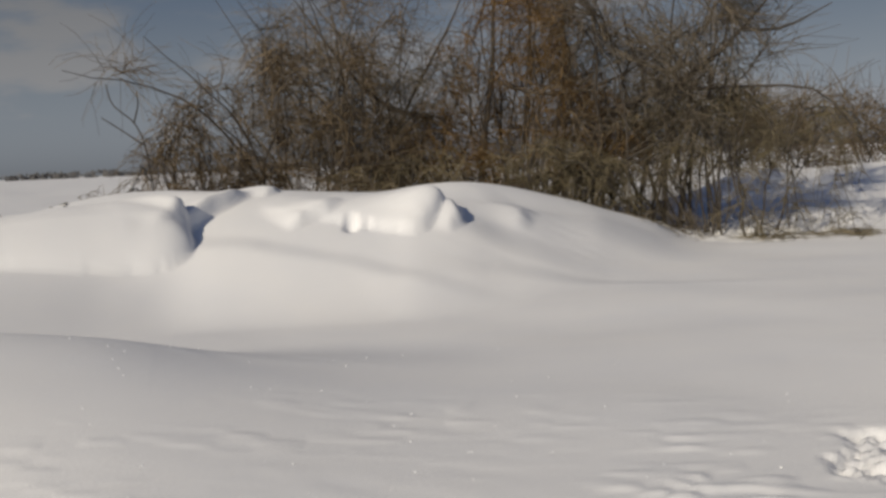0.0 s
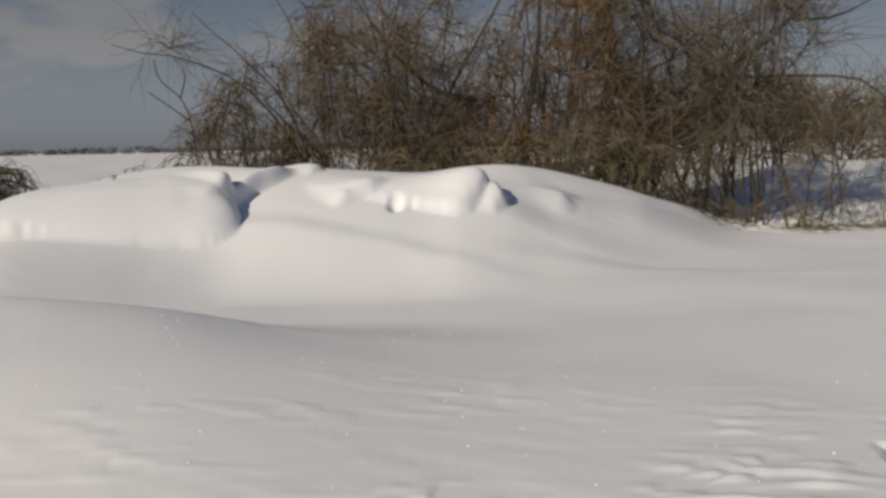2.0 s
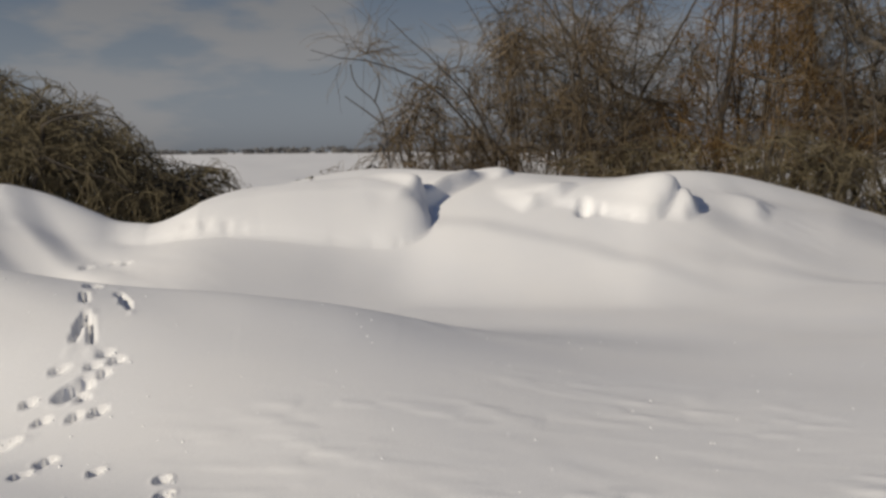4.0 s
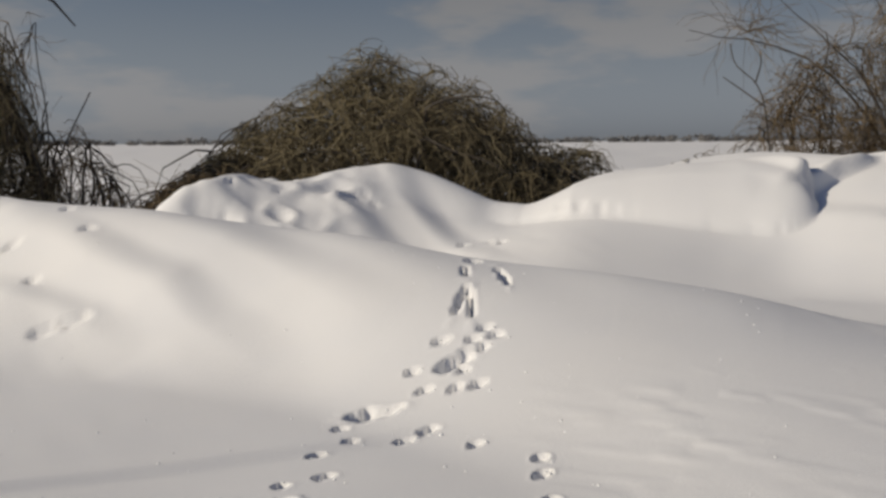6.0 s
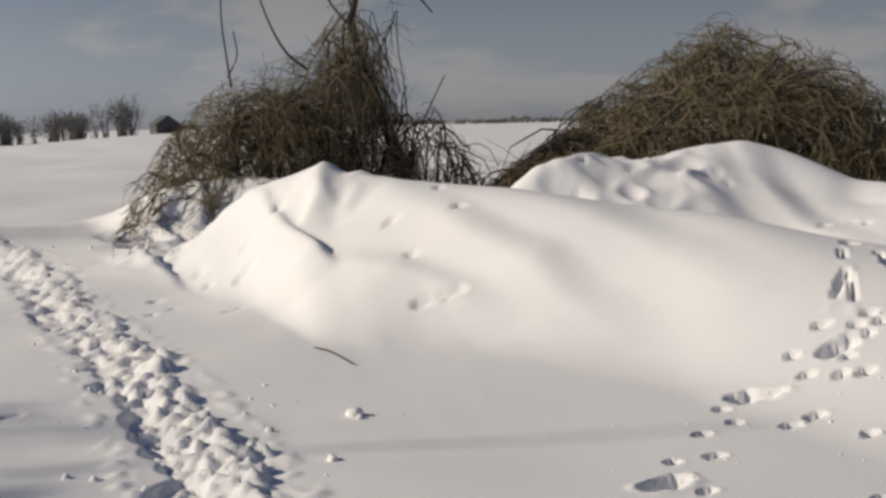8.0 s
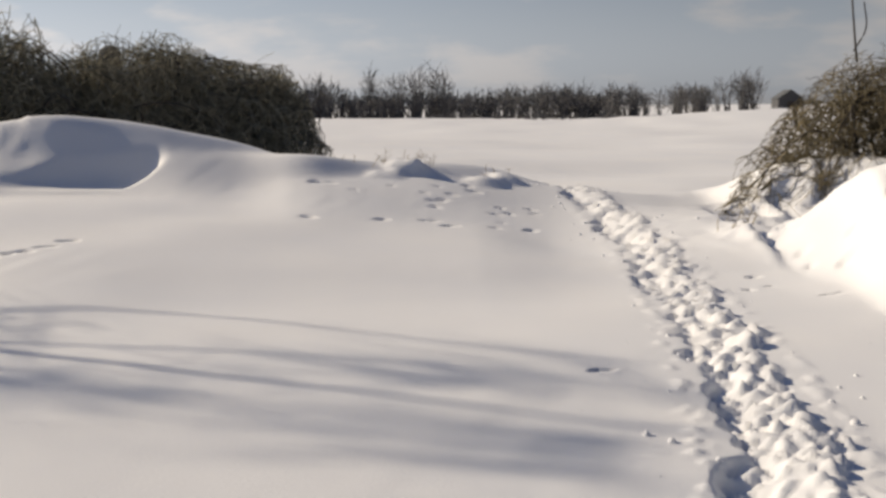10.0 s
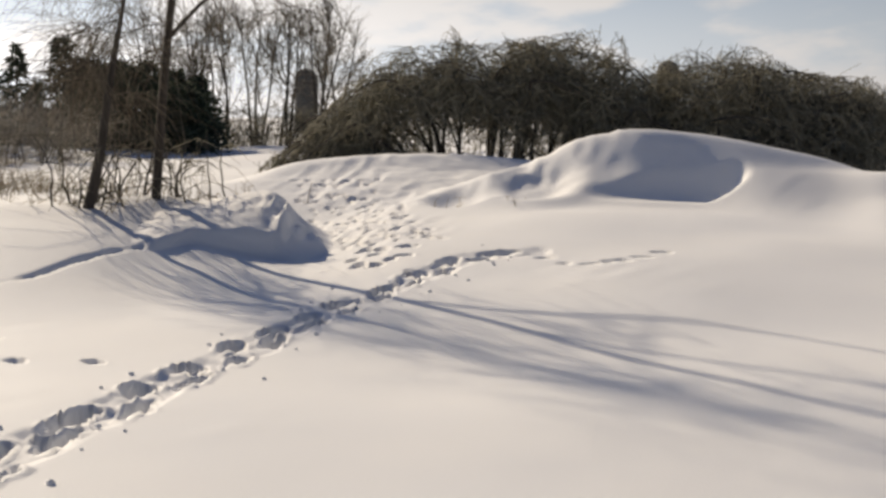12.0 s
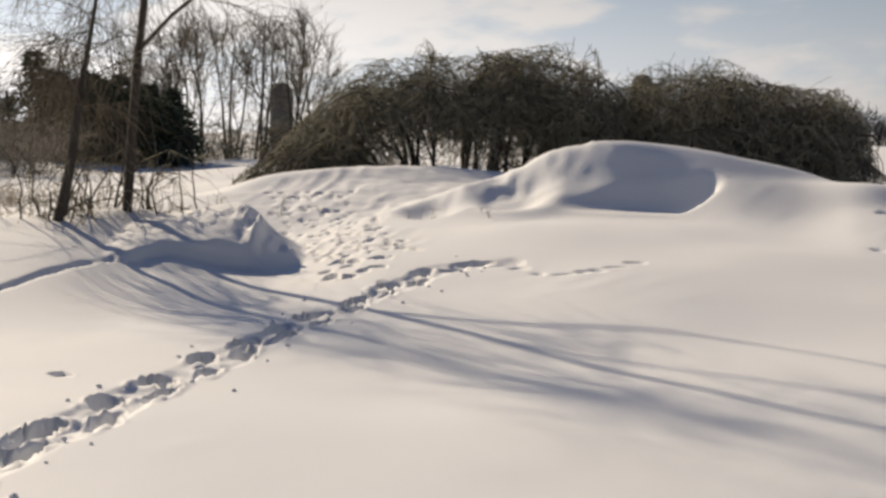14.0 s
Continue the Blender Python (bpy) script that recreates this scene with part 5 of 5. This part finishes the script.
# ---- beyond the clearing: evergreens, tall bare trees, brush, silos ----
for az, r, hh, half, sd in ((124.0, 50, 4.7, 2.0, 71), (122.9, 50, 3.8, 2.8, 72), (121.6, 48, 3.6, 3.2, 73), (120.2, 49, 3.7, 3.2, 74), (118.9, 50, 3.5, 2.8, 75), (117.7, 49, 3.2, 1.8, 70), (123.2, 46, 3.1, 2.6, 65), (122.0, 45, 3.3, 2.6, 66), (120.8, 46, 3.3, 2.6, 67), (119.5, 46, 3.2, 2.6, 68), (118.3, 47, 2.9, 2.2, 69),
                            (126.1, 55, 4.8, 1.8, 76), (127.6, 56, 4.2, 2.0, 77), (129.5, 56, 4.4, 2.0, 78), (125.3, 55, 2.9, 1.2, 79)):
    x, y = polar(az, r)
    conifer("pine_tree", "dark green pine behind bare trees", x, y, hh, half, sd)
for az, r, hh, sd in ((112.0, 58, 7.4, 81), (110.8, 60, 6.2, 82), (113.6, 58, 7.6, 83), (115.0, 60, 7.0, 84), (116.5, 58, 7.2, 85), (117.8, 57, 6.5, 86), (119.4, 58, 7.0, 87), (128.0, 52, 7.0, 88), (129.6, 50, 7.4, 89)):
    x, y = polar(az, r)
    tree("poplar", "tall bare poplar with upright branches", x, y, hh, sd, trunks=3, limbs=9, twigs=420, mat=TWIG_ASH, radius=0.1, fan=0.13, base=0.2, spread=0.35, up=1.3, droop=-0.05,
         clear=0.2, limb_len=0.4, branch_r=0.018, thick=0.014, limb_r=0.35, twig_len=(0.5, 1.2), group="poplars")
for k, az in enumerate(np.arange(110.5, 120.0, 1.3)):
    x, y = polar(float(az), 56 + (k % 3))
    tree("hedge_shrub", "bare dark shrub in a hedge", x, y, 1.6 + 0.3 * (k % 4), 120 + k, trunks=6, limbs=6, twigs=260, mat=TWIG_DARK, clear=0.05, category="bush", radius=0.04, fan=0.3, base=0.5, thick=0.014,
         branch_r=0.016, group="hedge shrubs")
for k, (az, r, hh) in enumerate(((124.3, 34, 1.5), (125.4, 36, 1.7), (126.4, 34, 1.6), (127.5, 36, 1.9), (128.4, 33, 1.6), (129.6, 35, 2.0), (130.8, 34, 2.0), (126.9, 40, 2.2), (128.6, 40, 2.4), (124.9, 40, 1.9))):
    x, y = polar(az, r)
    tree("brush_bush", "tan bare brush along a snowy field", x, y, hh, 140 + k, trunks=8, limbs=5, twigs=170, mat=TWIG_PALE, clear=0.05, category="bush", radius=0.022, fan=0.3, base=0.6, thick=0.008,
         branch_r=0.009, droop=0.08, group="brush")
for k, (az, r, hh) in enumerate(((128.6, 21.5, 1.0), (127.6, 22.0, 0.8), (129.4, 22.5, 1.2), (126.4, 20.0, 0.5), (125.6, 19.0, 0.4), (127.4, 19.6, 0.5), (128.6, 19.2, 0.5), (124.9, 20.5, 0.5), (124.9, 13.4, 0.4), (119.6, 14.2, 0.3))):
    x, y = polar(az, r)
    weed("dry_grass", "tuft of dry straw-coloured grass in snow", x, y, 46, hh, 160 + k, spread=0.5, group="grass tufts")
for az, r, rad, hh in ((112.15, 175, 1.8, 10.3), (93.9, 210, 2.0, 14.0)):
    x, y = polar(az, r)
    silo("silo", "round-topped grey concrete silo behind trees", x, y, rad, hh)

# ---- across the field ----
x, y = polar(60.35, 420)
barn("barn", "dark weathered barn with a gabled roof", x, y, 8.5, 12, 3.6, 6.6, 60.35 + 12)


def belt(az0, az1, r0, r1, n, h0, h1, seed, half):
    rng = np.random.default_rng(seed)
    out = []
    for _ in range(n):
        az, r = rng.uniform(az0, az1), rng.uniform(r0, r1)
        x1, y1 = polar(az, r)
        hh = rng.uniform(h0, h1) * (1 + 0.25 * float(grain(np.array([az / 1.7]), np.array([seed * 1.0]), 3)[0]))
        out.append((x1, y1, ground_at(x1, y1) - 0.5, hh, half * rng.uniform(0.6, 1.2)))
    return out


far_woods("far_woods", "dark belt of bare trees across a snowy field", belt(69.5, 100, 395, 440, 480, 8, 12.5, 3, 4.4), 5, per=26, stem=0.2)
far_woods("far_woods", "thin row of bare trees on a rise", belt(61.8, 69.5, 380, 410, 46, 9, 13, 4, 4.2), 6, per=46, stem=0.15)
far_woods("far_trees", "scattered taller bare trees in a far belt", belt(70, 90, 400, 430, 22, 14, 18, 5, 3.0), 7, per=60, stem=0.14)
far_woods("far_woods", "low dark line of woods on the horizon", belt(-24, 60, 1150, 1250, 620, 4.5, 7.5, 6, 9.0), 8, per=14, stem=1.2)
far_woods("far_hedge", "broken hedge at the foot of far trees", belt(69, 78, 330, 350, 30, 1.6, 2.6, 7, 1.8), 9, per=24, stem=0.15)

# ---- weeds, twigs and clods on the snow ----
for k, (az, r, n, hh) in enumerate(((80.4, 15.9, 7, 0.5), (79.4, 15.7, 5, 0.22), (75.4, 16.2, 7, 0.2), (82.6, 15.6, 4, 0.2), (81.2, 15.6, 4, 0.18), (106.8, 14.9, 5, 0.3), (103.2, 14.4, 4, 0.2), (63.8, 12.2, 8, 0.3))):
    x, y = polar(az, r)
    weed("weed", "thin dry weed stalks poking through snow", x, y, n, hh, 180 + k, spread=0.12, group="weeds")


def stick(x0, y0, x1, y1, r0):
    ob = thing("stick", "short dark stick lying on the snow", "stick", pose(x0, y0, ground_at(x0, y0)))
    d = np.array([x1 - x0, y1 - y0, ground_at(x1, y1) - ground_at(x0, y0)])
    limb("twig", [(0, 0, 0.0), (d[0] * 0.4, d[1] * 0.4 + 0.01, d[2] * 0.4 + 0.02), tuple(d + np.array([0, 0, 0.012]))], r0, r0 * 0.5, ob, BARK)
    return ob


stick(-6.58, 4.39, -5.92, 4.2, 0.008)


def clods():
    """Loose lumps of snow thrown up beside the tracks."""
    rng = np.random.default_rng(9)
    spots = []
    for line, n, off, size in ((TRENCH, 70, 0.42, 0.012), (BOOT_TRAIL, 50, 0.26, 0.012)):
        x, y, a = along(line, 0.05)
        for _ in range(n):
            k = rng.integers(0, len(x))
            o = rng.choice((-1, 1)) * abs(rng.normal(off, 0.14))
            spots.append((x[k] - o * math.sin(a[k]), y[k] + o * math.cos(a[k]), size * rng.uniform(0.5, 1.7)))
    for px, py in HOP_TRACK:
        spots.append((px + rng.normal(0.04, 0.04), py + rng.normal(0, 0.05), rng.uniform(0.005, 0.011)))
    for _ in range(240):
        px, py = polar(rng.uniform(-20, 75), rng.uniform(3.4, 9.5))
        spots.append((px, py, rng.uniform(0.003, 0.007)))
    spots += [(-4.99, 3.45, 0.045), (-4.92, 3.43, 0.02), (-5.07, 2.96, 0.022), (-4.42, 2.86, 0.022), (-4.86, 2.71, 0.022), (-6.88, 3.52, 0.022), (-4.44, 2.87, 0.022), (-5.9, 3.5, 0.012), (2.4, 5.1, 0.025)]
    ico = bmesh.new()
    bmesh.ops.create_icosphere(ico, subdivisions=2, radius=1.0)
    base = np.array([v.co[:] for v in ico.verts])
    tri = np.array([[v.index for v in f.verts] for f in ico.faces])
    ico.free()
    vs, fs = [], []
    for k, (x, y, s) in enumerate(spots):
        jag = 1 + 0.3 * grain(base[:, 0] * 1.7 + k, base[:, 1] * 1.7 + base[:, 2], k)
        z = float((snow(np.array([x]), np.array([y])) + tracks(np.array([x]), np.array([y])))[0]) if s > 0.018 else ground_at(x, y)
        vs.append(base * jag[:, None] * s * np.array([1, 1, 0.8]) + np.array([x, y, z + s * 0.3]))
        fs.append(tri + k * len(base))
    tagged(mesh_object("snow_clods", np.vstack(vs), np.vstack(fs), SNOW), "small loose lumps of snow beside tracks", "snow", kind="stuff")


clods()
